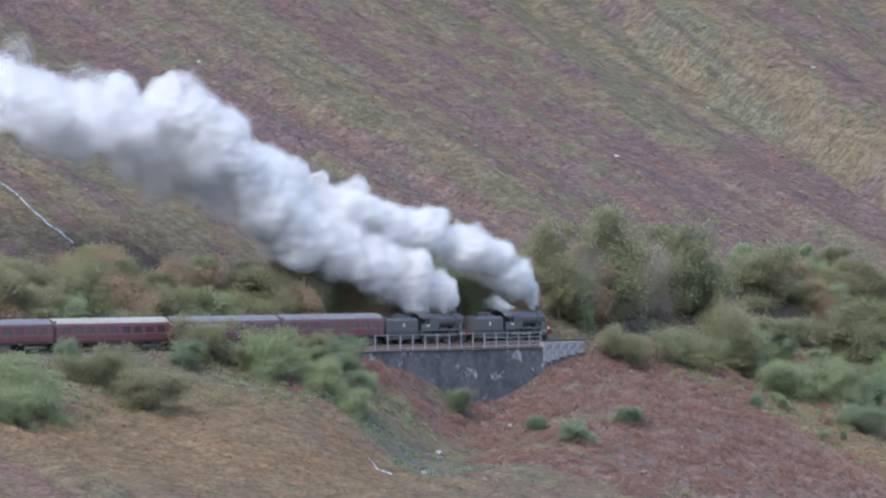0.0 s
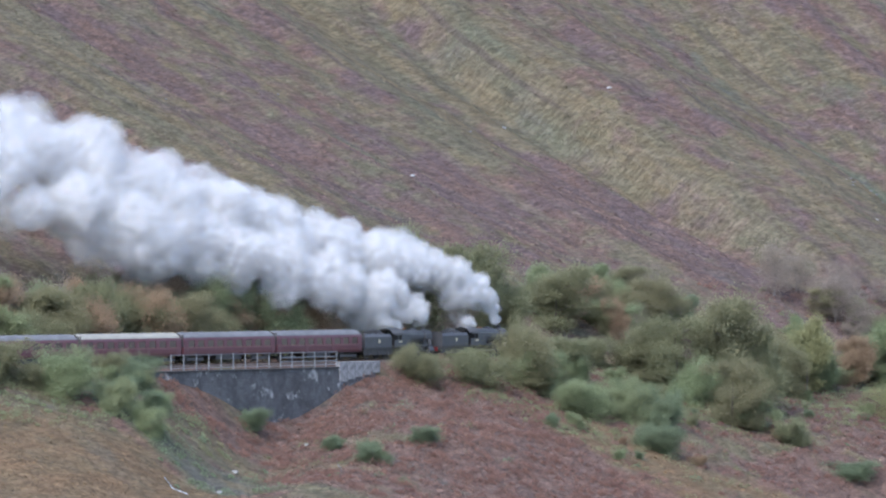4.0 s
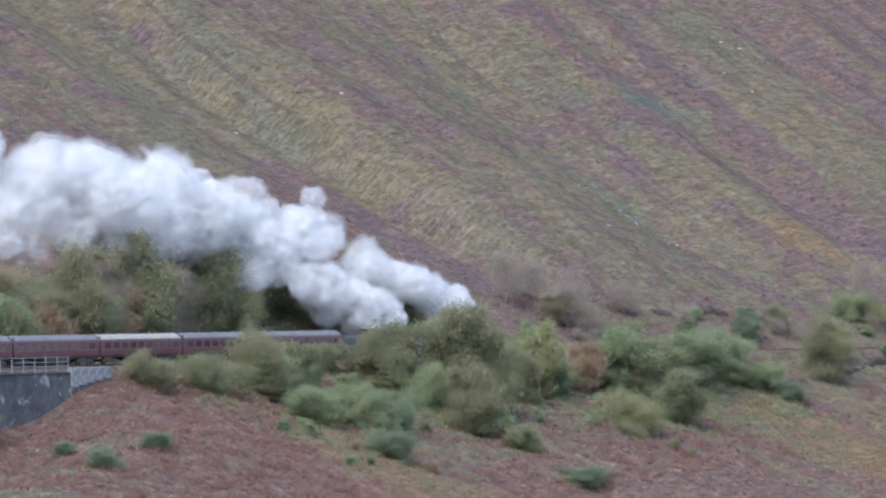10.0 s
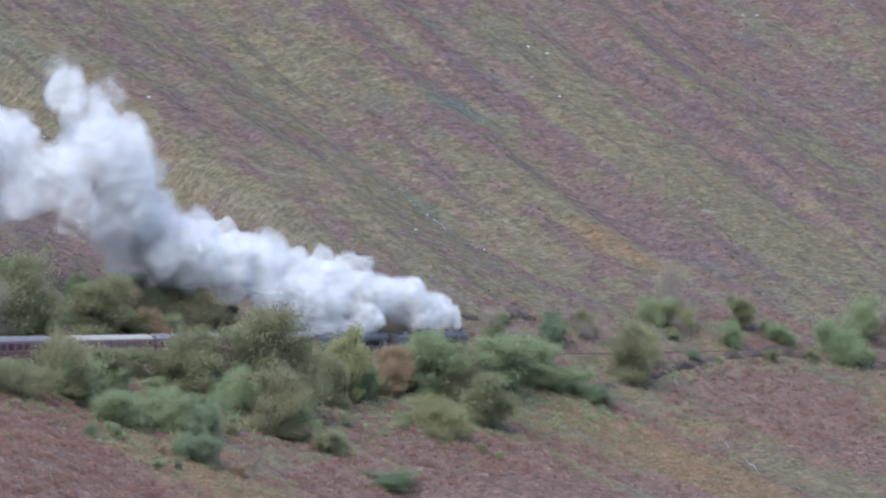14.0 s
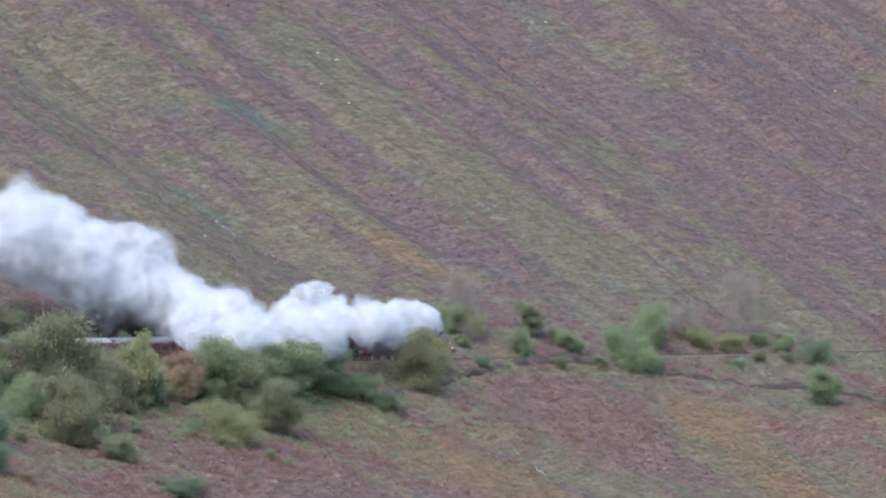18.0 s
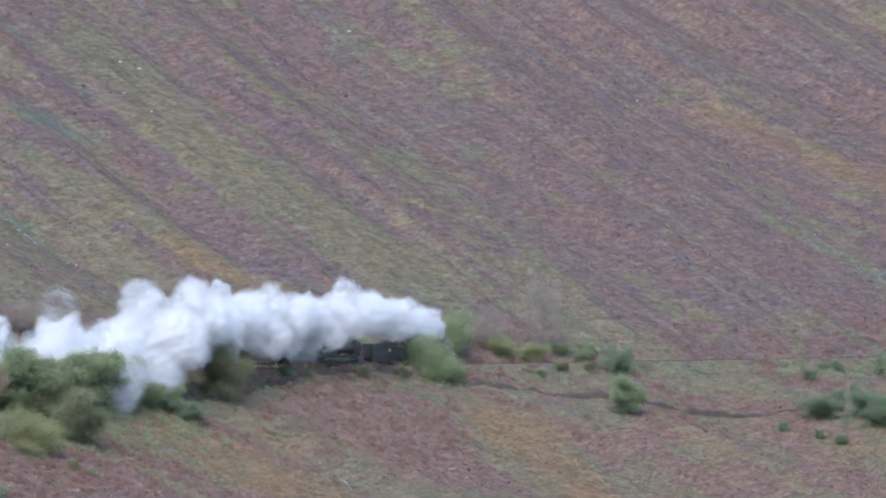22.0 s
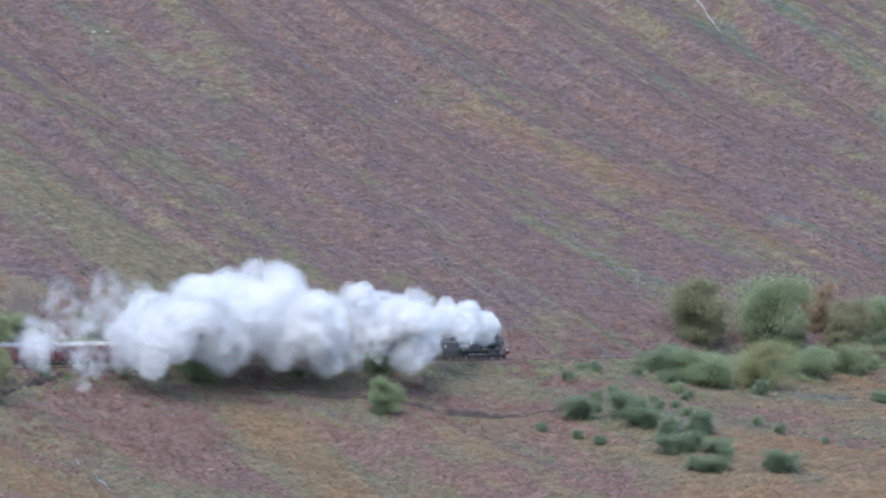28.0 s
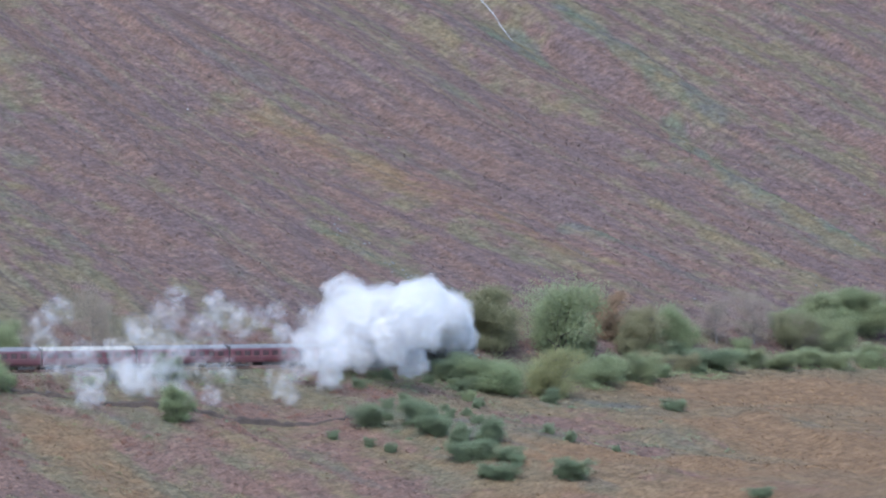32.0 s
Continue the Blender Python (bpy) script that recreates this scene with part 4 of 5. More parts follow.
def build_plume(chimney, count, extra, seed):
    rng = random.Random(seed)
    plume = tagged(new("steam_plume"), "thick white exhaust steam trailing from the locomotive chimney", "steam", "steam plumes")
    for i in range(count + extra):
        f = ((i + 0.5) / count) ** 1.25 if i < count else rng.uniform(0.25, 1.0)
        r = 1.0 + 2.1 * (1 - math.exp(-f * 10 / 0.35)) + 0.38 * min(f * 10, 8.0)
        thin = i >= count or f > 0.85 and rng.random() < 0.5
        ob = new("wisp" if thin else "puff", rng.choice(THIN if thin else DENSE))
        ob.parent = plume
        k = r * (rng.uniform(0.30, 0.48) if rng.random() < 0.45 else rng.uniform(0.48, 0.74))
        k *= 0.75 if thin else 1.0
        ob.scale = (k * rng.uniform(0.85, 1.3), k, k * rng.uniform(0.8, 1.05))
        PUFFS.append((ob, plume, chimney, f, rng.uniform(0, 6.283), math.sqrt(rng.random()) * (0.95 if thin else 0.60 if k > 0.5 * r else 0.82), rng.uniform(0, 6.283), rng.uniform(5, 9), rng.uniform(-1, 1), thin))
    return plume


PLUMES = [(build_plume(2.0, 125, 26, 5), 2.0), (build_plume(20.85, 105, 24, 8), 20.85)]


# small jets from the safety valves
JETS = []
for _behind, _seed in ((7.2, 3), (26.0, 4)):
    _rng = random.Random(_seed)
    _jet = tagged(new("safety_valve_steam"), "small white feather of steam over the locomotive boiler", "steam", "steam plumes")
    _parts = []
    for _k in range(8):
        _ob = new("puff", _rng.choice(DENSE if _k < 4 else THIN))
        _ob.parent = _jet
        _r = 0.28 + 0.10 * _k
        _ob.scale = (_r * 1.5, _r, _r * 0.8)
        _parts.append((_ob, _k, _rng.uniform(0, 6.28)))
    JETS.append((_jet, _behind, _parts))


def steam_motion():
    for jet, behind, parts in JETS:
        times = [k * 0.5 for k in range(65)]
        places = {}
        rows = []
        for t in times:
            x, y, z, h = line(front(t) - behind)
            places[t] = (float(x), float(y), float(z), float(h))
            rows.append((t, pose(float(x), float(y), float(z) + 3.7, 0, 0, math.degrees(float(h)))))
        walk(jet, rows)
        for ob, k, a in parts:
            size = ob.scale.copy()
            walk(ob, [(t, pose(-0.5 - 0.62 * k + 0.2 * math.sin(1.7 * t + a), 0.25 * math.sin(1.1 * t + a), 0.25 + 0.11 * k + 0.15 * math.sin(2.1 * t + 2 * a), 0, 12 * t + 50 * a, 0)) for t in times])
            ob.scale = size

    times = [k * 0.5 for k in range(65)]
    base = {}
    for plume, chimney in PLUMES:
        rows = []
        for t in times:
            x, y, z, h = line(front(t) - chimney)
            rows.append((t, pose(float(x), float(y), float(z) + 4.0)))
        base[plume] = dict((t, m.translation.copy()) for t, m in rows)
        walk(plume, rows)
    for ob, plume, chimney, f, phi, rho, theta, period, spin, thin in PUFFS:
        size = ob.scale.copy()
        rows = []
        for t in times:
            a = 2 * math.pi * t / period + theta
            age = max(0.05, (reach(t) if thin else dense_reach(t)) * (1.0 if chimney < 10 else 0.76) * (f + 0.03 * math.cos(a) * min(1, f * 6)))
            clump = 1.0 * float(smooth(t, 25, 29.5)) + 0.25
            age = max(0.05, age + clump * 0.42 * math.sin((t - age) / 0.42 + 0.5 * math.sin(phi)) * min(1, age))
            c, r = parcel(t, age, chimney)
            q = rho + 0.16 * math.sin(-a)
            off = Vector((0.35 * math.sin(phi * 3), math.cos(phi + 0.25 * spin * math.sin(a)), math.sin(phi + 0.25 * spin * math.sin(a)))) * (q * r * (1 + 0.65 * float(smooth(t, 26, 32))))
            rows.append((t, Matrix.Translation(c + off - base[plume][t]) @ pose(0, 0, 0, 25 * spin * math.sin(a * 0.5), 14 * t + phi * 50, 20 * spin * t * 0.5)))
        walk(ob, rows)
        ob.scale = size
# ---- the retaining wall over the gully, and its railing ----
def wall_stone():
    m, nt, b = material("wet_wall_stone", 0.85)
    v = coords(nt)
    br = node(nt, "ShaderNodeTexBrick", Scale=1.0)
    br.inputs["Color1"].default_value, br.inputs["Color2"].default_value, br.inputs["Mortar"].default_value = (0.105, 0.107, 0.115, 1), (0.135, 0.135, 0.14, 1), (0.09, 0.09, 0.093, 1)
    br.inputs["Brick Width"].default_value, br.inputs["Row Height"].default_value, br.inputs["Mortar Size"].default_value = 0.7, 0.32, 0.02
    nt.links.new(coords(nt, "UV"), br.inputs["Vector"])
    c = blend(nt, noise_fac(nt, v, 0.5, 6, 0.7, 0.35, 0.65), br.outputs["Color"], (0.06, 0.06, 0.062))
    lime = maths(nt, "MULTIPLY", noise_fac(nt, coords(nt, "UV", (0.42, 0.40, 1)), 1.0, 5, 0.65, 0.55, 0.63), noise_fac(nt, v, 0.25, 3, 0.6, 0.45, 0.56))
    c = blend(nt, maths(nt, "MULTIPLY", lime, 0.8), c, (0.42, 0.42, 0.41))
    nt.links.new(c, b.inputs["Base Color"])
    bump(nt, b, maths(nt, "ADD", br.outputs["Fac"], noise_fac(nt, v, 3, 5, 0.7)), 0.8, 0.06)
    return m


WALL_STONE = wall_stone()
LIME_STONE = surface("lime_streaked_coping", (0.34, 0.33, 0.33), (0.10, 0.10, 0.10), 1.6, 0.9, 0, 0.5, 5.0, 0.05)
RAILING = surface("railing_paint", (0.27, 0.28, 0.29), (0.18, 0.18, 0.18), 3.0, 0.6, 0.2, 0.1)


def build_wall():
    wall = tagged(new("retaining_wall"), "dark wet stone retaining wall streaked white with lime", "retaining wall", kind="structure")
    me_v, me_f, uvs = [], [], []
    ss = np.arange(24.0, 89.01, 1.0)
    for s in ss:
        z0 = float(rail_z(s))
        foot = float(height(s, -6.0, 0)) - 2.5
        for p, z in ((-2.95, z0 - 0.9), (-4.6, z0 - 0.9), (-5.0, foot), (-2.9, foot)):
            x, y = plan(s, p)
            me_v.append((float(x), float(y), z))
            uvs.append((s, z - z0))
    for i in range(len(ss) - 1):
        for j in range(4):
            a, b = i * 4 + j, i * 4 + (j + 1) % 4
            me_f.append((a, a + 4, b + 4, b))
    n = 4 * (len(ss) - 1)
    me_f += [(0, 1, 2, 3), (n + 3, n + 2, n + 1, n)]
    ob = array_mesh("wall_face", me_v, me_f, WALL_STONE, wall)
    uv = ob.data.uv_layers.new(name="plan")
    for lp in ob.data.loops:
        uv.data[lp.index].uv = uvs[lp.vertex_index]
    # coping stones; the last stretch carries a pale, streaked parapet
    proto = None
    for s in np.arange(30.6, 80.0, 1.2):
        x, y, z, h = line(s)
        px, py = plan(s, -4.42)
        if proto is None:
            proto = part("coping_stone", box(B(), -0.58, 0.58, -0.30, 0.30, 0, 0.16, 0.02), WALL_STONE, wall)
            ob = proto
        else:
            ob = new("coping_stone", proto.data)
            ob.parent = wall
        ob.matrix_basis = pose(float(px), float(py), float(z) - 0.9, random.uniform(-1, 1), 0, math.degrees(float(h)))
    for k, s in enumerate(np.arange(81.3, 89.0, 1.9)):
        x, y, z, h = line(s)
        px, py = plan(s, -4.45)
        bm = box(B(), -0.93, 0.93, -0.32, 0.32, -1.7 + 0.25 * k, 0.72, 0.03)
        part("parapet_block", bm, LIME_STONE, wall, "pale lime-streaked parapet block").matrix_basis = pose(float(px), float(py), float(z) - 0.9, 0, 0, math.degrees(float(h)))
    rail = tagged(new("metal_railing"), "pale grey metal post-and-rail fence along the wall top", "railing")
    posts = np.linspace(44.5, 80.3, 15)
    post = None
    bars = {}
    for i, s in enumerate(posts):
        x, y, z, h = line(s)
        px, py = plan(s, -4.35)
        if post is None:
            post = part("post", box(B(), -0.06, 0.06, -0.05, 0.05, 0, 1.95, 0.008), RAILING, rail)
            ob = post
        else:
            ob = new("post", post.data)
            ob.parent = rail
        ob.matrix_basis = pose(float(px), float(py), float(z) - 0.76, 0, 0, math.degrees(float(h)))
        if i == len(posts) - 1:
            break
        s2 = posts[i + 1]
        qx, qy = plan(s2, -4.35)
        L = math.hypot(qx - px, qy - py)
        levels = (0.28, 0.78, 1.28, 1.86) if i >= 9 else (0.28, 1.86)
        for lv in levels:
            thick = 0.035 if i < 9 else 0.05
            if thick not in bars:
                bars[thick] = part("bar", box(B(), 0, L, -0.03, 0.03, -thick, thick), RAILING, rail)
                ob = bars[thick]
            else:
                ob = new("bar", bars[thick].data)
                ob.parent = rail
            ob.matrix_basis = pose(float(px), float(py), float(z) - 0.76 + lv, 0, -1.17, math.degrees(math.atan2(qy - py, qx - px)))


build_wall()

# ---- boulders, streams and the old bank below the line ----
PALE_ROCK = surface("pale_rock", (0.42, 0.41, 0.40), (0.27, 0.27, 0.26), 1.5, 0.9, 0, 0.6, 5, 0.05)
GREY_ROCK = surface("grey_rock", (0.20, 0.20, 0.20), (0.14, 0.14, 0.14), 1.5, 0.9, 0, 0.6, 5, 0.05)


def boulder_mesh(name, seed, mat):
    bm = B()
    bmesh.ops.create_icosphere(bm, subdivisions=2, radius=1.0)
    for v in bm.verts:
        v.co *= 0.8 + 0.45 * noise.noise(v.co * 1.3 + Vector((seed, 0, 0))) + 0.15 * noise.noise(v.co * 4 + Vector((0, seed, 0)))
        v.co.z *= 0.65
    ob = part(name, bm, mat)
    me = ob.data
    bpy.data.objects.remove(ob)
    return me


PALE_BOULDERS = [boulder_mesh("boulder", 3 + k, PALE_ROCK) for k in range(3)]
GREY_BOULDERS = [boulder_mesh("boulder", 30 + k, GREY_ROCK) for k in range(4)]


def boulder(s, p, size, pale=True, seed=0):
    rng = random.Random(int(s * 10 + p * 7) + seed)
    ob = new("boulder", rng.choice(PALE_BOULDERS if pale else GREY_BOULDERS))
    g = ground(s, p)
    ob.matrix_basis = Matrix.Translation((g.x, g.y, g.z + size * 0.12)) @ pose(0, 0, 0, 0, 0, rng.random() * 360)
    ob.scale = (size, size * rng.uniform(0.7, 1.0), size * rng.uniform(0.7, 1.0))
    return tagged(ob, "pale weathered boulder lying on the hillside" if pale else "grey lichened boulder half sunk in grass", "boulder", "boulders")


for _s, _p, _r in ((338.5, 101.5, 0.45), (341.0, 100, 0.5), (331, 91, 0.5), (247, 76, 0.5), (229, 77.5, 0.4), (188.5, 56.5, 0.5), (128.5, 80.5, 0.4), (400, 118, 0.5), (403, 118, 0.4), (36, -20, 0.6), (60, -13, 0.4), (24, -27, 0.5)):
    boulder(_s, _p, _r)
_rng = random.Random(77)
for _k in range(46):
    boulder(442 + _rng.gauss(0, 2.2), _rng.uniform(22, 56), _rng.uniform(0.15, 0.4), False, _k)
for _k in range(22):
    boulder(278.5 + _rng.gauss(0, 1.5), _rng.uniform(42, 60), _rng.uniform(0.15, 0.35), _rng.random() < 0.1, _k)
for _k in range(60):
    boulder(_rng.uniform(20, 620), _rng.uniform(20, 130), _rng.uniform(0.15, 0.35), _rng.random() < 0.05, _k)


def water_material():
    m, nt, b = material("white_water", 0.25)
    c = blend(nt, noise_fac(nt, coords(nt), 2.0, 5, 0.7, 0.4, 0.6), (0.42, 0.43, 0.45), (0.16, 0.16, 0.15))
    nt.links.new(c, b.inputs["Base Color"])
    bump(nt, b, noise_fac(nt, coords(nt), 5, 4, 0.6), 0.6, 0.05)
    return m


WATER = water_material()


def stream(points, width):
    verts, faces = [], []
    n = 60
    ks = np.linspace(0, len(points) - 1, n)
    ss = np.interp(ks, range(len(points)), [a for a, b in points])
    ps = np.interp(ks, range(len(points)), [b for a, b in points])
    for i, (s, p) in enumerate(zip(ss, ps)):
        s += 0.9 * float(value_noise(p / 3, 0.3, 41))
        wdt = width * (0.55 + 0.9 * abs(float(value_noise(p / 1.7, 4.2, 43))) * 2)
        for k, lift in ((-1.0, 0.02), (-0.3, 0.16), (0.3, 0.16), (1.0, 0.02)):
            g = ground(s + k * wdt, p)
            verts.append((g.x, g.y, g.z + lift + 0.05))
    for i in range(n - 1):
        for j in range(3):
            a = i * 4 + j
            faces.append((a, a + 1, a + 5, a + 4))
    return tagged(array_mesh("stream", verts, faces, WATER, smooth=True), "narrow white hill stream tumbling down the slope", "stream", kind="structure")


stream([(30, 46), (28, 40), (26.5, 34), (25, 26)], 0.2)
stream([(557.5, 140), (556, 133), (553.5, 127)], 0.10)
stream([(253, -30.4), (250.5, -33), (250, -34.0)], 0.06)
stream([(248.5, -38), (246, -41), (244, -43.4)], 0.06)
stream([(15, -26.5), (12, -30), (12.5, -31.5)], 0.10)
stream([(50.5, -23.8), (46, -28), (40, -32)], 0.09)
stream([(279, 52), (278, 49), (277, 46.5)], 0.06)

# colour kept dark to stand in for the shade under the eroded bank edge
BANK = surface("shaded_peat_bank", (0.062, 0.051, 0.045), (0.105, 0.080, 0.066), 0.8, 0.95, 0, 0.8, 3.0, 0.15)


def bank(points, drop):
    """A low broken bank edge that runs along the slope, coloured dark for its shade."""
    verts, faces = [], []
    n = 160
    ks = np.linspace(0, len(points) - 1, n)
    ss = np.interp(ks, range(len(points)), [a for a, b in points])
    ps = np.interp(ks, range(len(points)), [b for a, b in points])
    for i, (s, p) in enumerate(zip(ss, ps)):
        h = drop * (0.55 + 1.3 * float(value_noise(s / 2.3, 1.7, 51)) + 0.7 * float(value_noise(s / 0.8, 3.1, 52)))
        for dp, lift in ((0.6, -0.25), (0.35, h), (-0.3, h * 0.92), (-0.65, -0.45)):
            g = ground(s, p + dp)
            verts.append((g.x, g.y, g.z + lift))
    for i in range(n - 1):
        for j in range(3):
            a = i * 4 + j
            faces.append((a, a + 4, a + 5, a + 1))
    tagged(array_mesh("bank_edge", verts, faces, BANK), "low broken bank edge along the slope, its shade put into the dark colour", "stone wall", kind="structure")


bank([(238, -13.3), (247, -13), (256, -12), (264, -9.6), (272, -7.3), (282, -5.2), (295, -4.7), (305, -6), (318, -11), (325, -16), (337, -21.5), (345, -24.5), (357, -29), (370, -32)], 0.8)
bank([(247, 13.2), (255, 13), (262, 13.2)], 0.8)
# ---- trees and bushes ----
BARK = surface("bark", (0.17, 0.15, 0.13), (0.10, 0.09, 0.08), 3.0, 0.9, 0, 0.8, 14, 0.03)
PALE_BARK = surface("birch_bark", (0.22, 0.20, 0.185), (0.14, 0.125, 0.115), 4.0, 0.85, 0, 0.4, 14, 0.02)


def leaf_material(name, a, b_, c_):
    m, nt, b = material(name, 0.95)
    b.inputs["Specular IOR Level"].default_value = 0.05
    g = nt.nodes.new("ShaderNodeNewGeometry")
    info = nt.nodes.new("ShaderNodeObjectInfo")
    col = blend(nt, g.outputs["Random Per Island"], tuple(x * 0.88 for x in a), b_)
    col = blend(nt, maths(nt, "MULTIPLY", info.outputs["Random"], 0.6), col, c_)
    col = blend(nt, maths(nt, "MULTIPLY", noise_fac(nt, coords(nt), 0.7, 3, 0.6, 0.4, 0.65), 0.45), col, tuple(x * 0.82 for x in b_))
    nt.links.new(col, b.inputs["Base Color"])
    # the sprays catch the sky from above, whichever way each leaf hangs
    up = nt.nodes.new("ShaderNodeVectorMath")
    up.operation = "ADD"
    up.inputs[1].default_value = (0, 0, 1.3)
    nt.links.new(g.outputs["Normal"], up.inputs[0])
    nt.links.new(up.outputs[0], b.inputs["Normal"])
    out = nt.nodes["Material Output"]
    tr = nt.nodes.new("ShaderNodeBsdfTranslucent")
    nt.links.new(col, tr.inputs["Color"])
    mx = node(nt, "ShaderNodeMixShader", Fac=0.42)
    nt.links.new(b.outputs[0], mx.inputs[1])
    nt.links.new(tr.outputs[0], mx.inputs[2])
    nt.links.new(mx.outputs[0], out.inputs["Surface"])
    return m


LEAVES = {
    "green": leaf_material("green_leaves", (0.275, 0.340, 0.190), (0.330, 0.385, 0.205), (0.335, 0.345, 0.195)),
    "olive": leaf_material("olive_leaves", (0.250, 0.280, 0.165), (0.310, 0.308, 0.172), (0.330, 0.282, 0.170)),
    "yellow": leaf_material("yellow_leaves", (0.335, 0.350, 0.180), (0.385, 0.380, 0.180), (0.345, 0.340, 0.180)),
    "russet": leaf_material("russet_leaves", (0.435, 0.300, 0.195), (0.390, 0.280, 0.190), (0.420, 0.320, 0.200)),
    "gorse": leaf_material("gorse_leaves", (0.215, 0.285, 0.175), (0.255, 0.305, 0.180), (0.240, 0.280, 0.175)),
    "bare": leaf_material("sparse_leaves", (0.360, 0.305, 0.255), (0.400, 0.330, 0.270), (0.380, 0.320, 0.260)),
    "bracken": leaf_material("bracken_fronds", (0.340, 0.205, 0.150), (0.300, 0.180, 0.150), (0.370, 0.240, 0.150)),
}


def plant(kind, shape, seed, big):
    """A plant 6 m high and 6 m wide: stems, limbs, and a crown of many small leaf sprays."""
    rng = random.Random(seed)
    words = {"green": "green-leaved birch", "olive": "olive autumn birch", "yellow": "yellowing birch", "russet": "russet-leaved rowan", "gorse": "dark green gorse", "bare": "nearly leafless grey-brown birch"}[kind]
    noun = "tree" if shape == "tree" else "bush"
    thing = tagged(new("tree" if shape == "tree" else {"gorse": "gorse_bush", "bare": "scrub_birch", "russet": "rowan_bush"}.get(kind, "bush")), f"{words} {noun} with an uneven crown on the slope", noun, noun + "s beside the line")
    bm = B()
    lobes = []
    stems = 1 if shape == "tree" else 4
    for k in range(stems):
        a = rng.random() * 6.28
        lean = 0.25 if shape == "tree" else 1.1
        p = Vector((math.cos(a) * 0.15 * (stems > 1), math.sin(a) * 0.15 * (stems > 1), -0.5))
        top_z = 5.2 if shape == "tree" else rng.uniform(2.6, 4.2)
        n = 6
        r = 0.10 if kind == "bare" else 0.15 if shape == "tree" else 0.09
        for i in range(n):
            q = p + Vector((math.cos(a) * lean / n * (1 + i * 0.3) + rng.uniform(-0.12, 0.12), math.sin(a) * lean / n * (1 + i * 0.3) + rng.uniform(-0.12, 0.12), (top_z + 0.5) / n))
            r2 = r * (1 - 0.85 * (i + 1) / n) / (1 - 0.85 * i / n)
            rod(bm, p, q, r, r2, 6, False)
            if i >= (2 if shape == "tree" else 1):
                for _ in range(2 if shape == "tree" else 2):
                    b = rng.random() * 6.28
                    reach_ = rng.uniform(1.0, 2.2) * (1.0 if kind != "bare" else 0.8) * (1.15 - 0.35 * i / n)
                    e = q + Vector((math.cos(b) * reach_, math.sin(b) * reach_, rng.uniform(0.2, 0.9)))
                    rod(bm, q, e, r2 * 0.7, 0.012, 5, False)
                    lobes.append((e, rng.uniform(0.65, 1.15)))
                    for _ in range(2):
                        e2 = q.lerp(e, rng.uniform(0.4, 0.8)) + Vector((rng.uniform(-0.7, 0.7), rng.uniform(-0.7, 0.7), rng.uniform(0.1, 0.8)))
                        rod(bm, q.lerp(e, 0.4), e2, r2 * 0.35, 0.008, 4, False)
                        lobes.append((e2, rng.uniform(0.5, 0.9)))
            p, r = q, r2
        lobes.append((p, rng.uniform(0.6, 0.9)))
    if shape == "bush":
        for j in range(6):
            a, d = j * 1.05 + rng.uniform(-0.4, 0.4), rng.uniform(0.3, 1.9)
            top = rng.uniform(2.0, 4.9) * (1.0 - 0.12 * d)
            girth = rng.uniform(0.55, 0.95)
            for _ in range(9):
                f = rng.random() ** 0.7
                b, e = rng.random() * 6.28, rng.random() * girth * (1.15 - 0.8 * f)
                lobes.append((Vector((math.cos(a) * d + math.cos(b) * e, math.sin(a) * d + math.sin(b) * e, f * top)), rng.uniform(0.35, 0.75)))
        for _ in range(16):
            a, d = rng.random() * 6.28, rng.uniform(1.2, 2.5)
            lobes.append((Vector((math.cos(a) * d, math.sin(a) * d, rng.uniform(-0.8, 0.6))), rng.uniform(0.45, 0.75)))
    else:
        for _ in range(20):
            a, d = rng.random() * 6.28, math.sqrt(rng.random()) * 1.9
            up = rng.uniform(-1, 1)
            k = math.sqrt(1 - 0.85 * up * up)
            lobes.append((Vector((math.cos(a) * d * k, math.sin(a) * d * k, (3.3 if kind == "bare" else 2.8) + 1.9 * up)), rng.uniform(0.5, 0.95)))
    part("trunk" if shape == "tree" else "stem", bm, PALE_BARK if kind in ("bare", "yellow") else BARK, thing)
    verts, faces = [], []
    count = int((9000 if kind == "bare" else 19000) * (1.9 if big else 1))
    total = sum(r * r for _, r in lobes)
    size = (0.05 if kind == "bare" else 0.085) * (0.72 if big else 1.1)
    for c, r in lobes:
        for _ in range(int(count * r * r / total)):
            d = Vector((rng.gauss(0, 0.52), rng.gauss(0, 0.52), rng.gauss(0.05, 0.50))) * (r * (1.25 if kind == "bare" else 1.0))
            u = Vector((rng.gauss(0, 1), rng.gauss(0, 1), rng.gauss(0, 1))).normalized()
            w = u.cross(Vector((rng.gauss(0, 1), rng.gauss(0, 1), rng.gauss(0, 1)))).normalized()
            k = size * rng.uniform(0.6, 1.5)
            m = c + d
            b = len(verts)
            verts += [m - u * k, m + w * k * 0.8 + u * k * 0.2, m + u * k * 0.9 - w * k * 0.5]
            faces.append((b, b + 1, b + 2))
    array_mesh("crown", verts, faces, LEAVES[kind], thing)
    co = np.array([tuple(v) for v in verts])
    return thing, float(np.percentile(co[:, 2], 98.5)), 2 * float(np.percentile(np.hypot(co[:, 0], co[:, 1]), 93))


PROTOS = {}


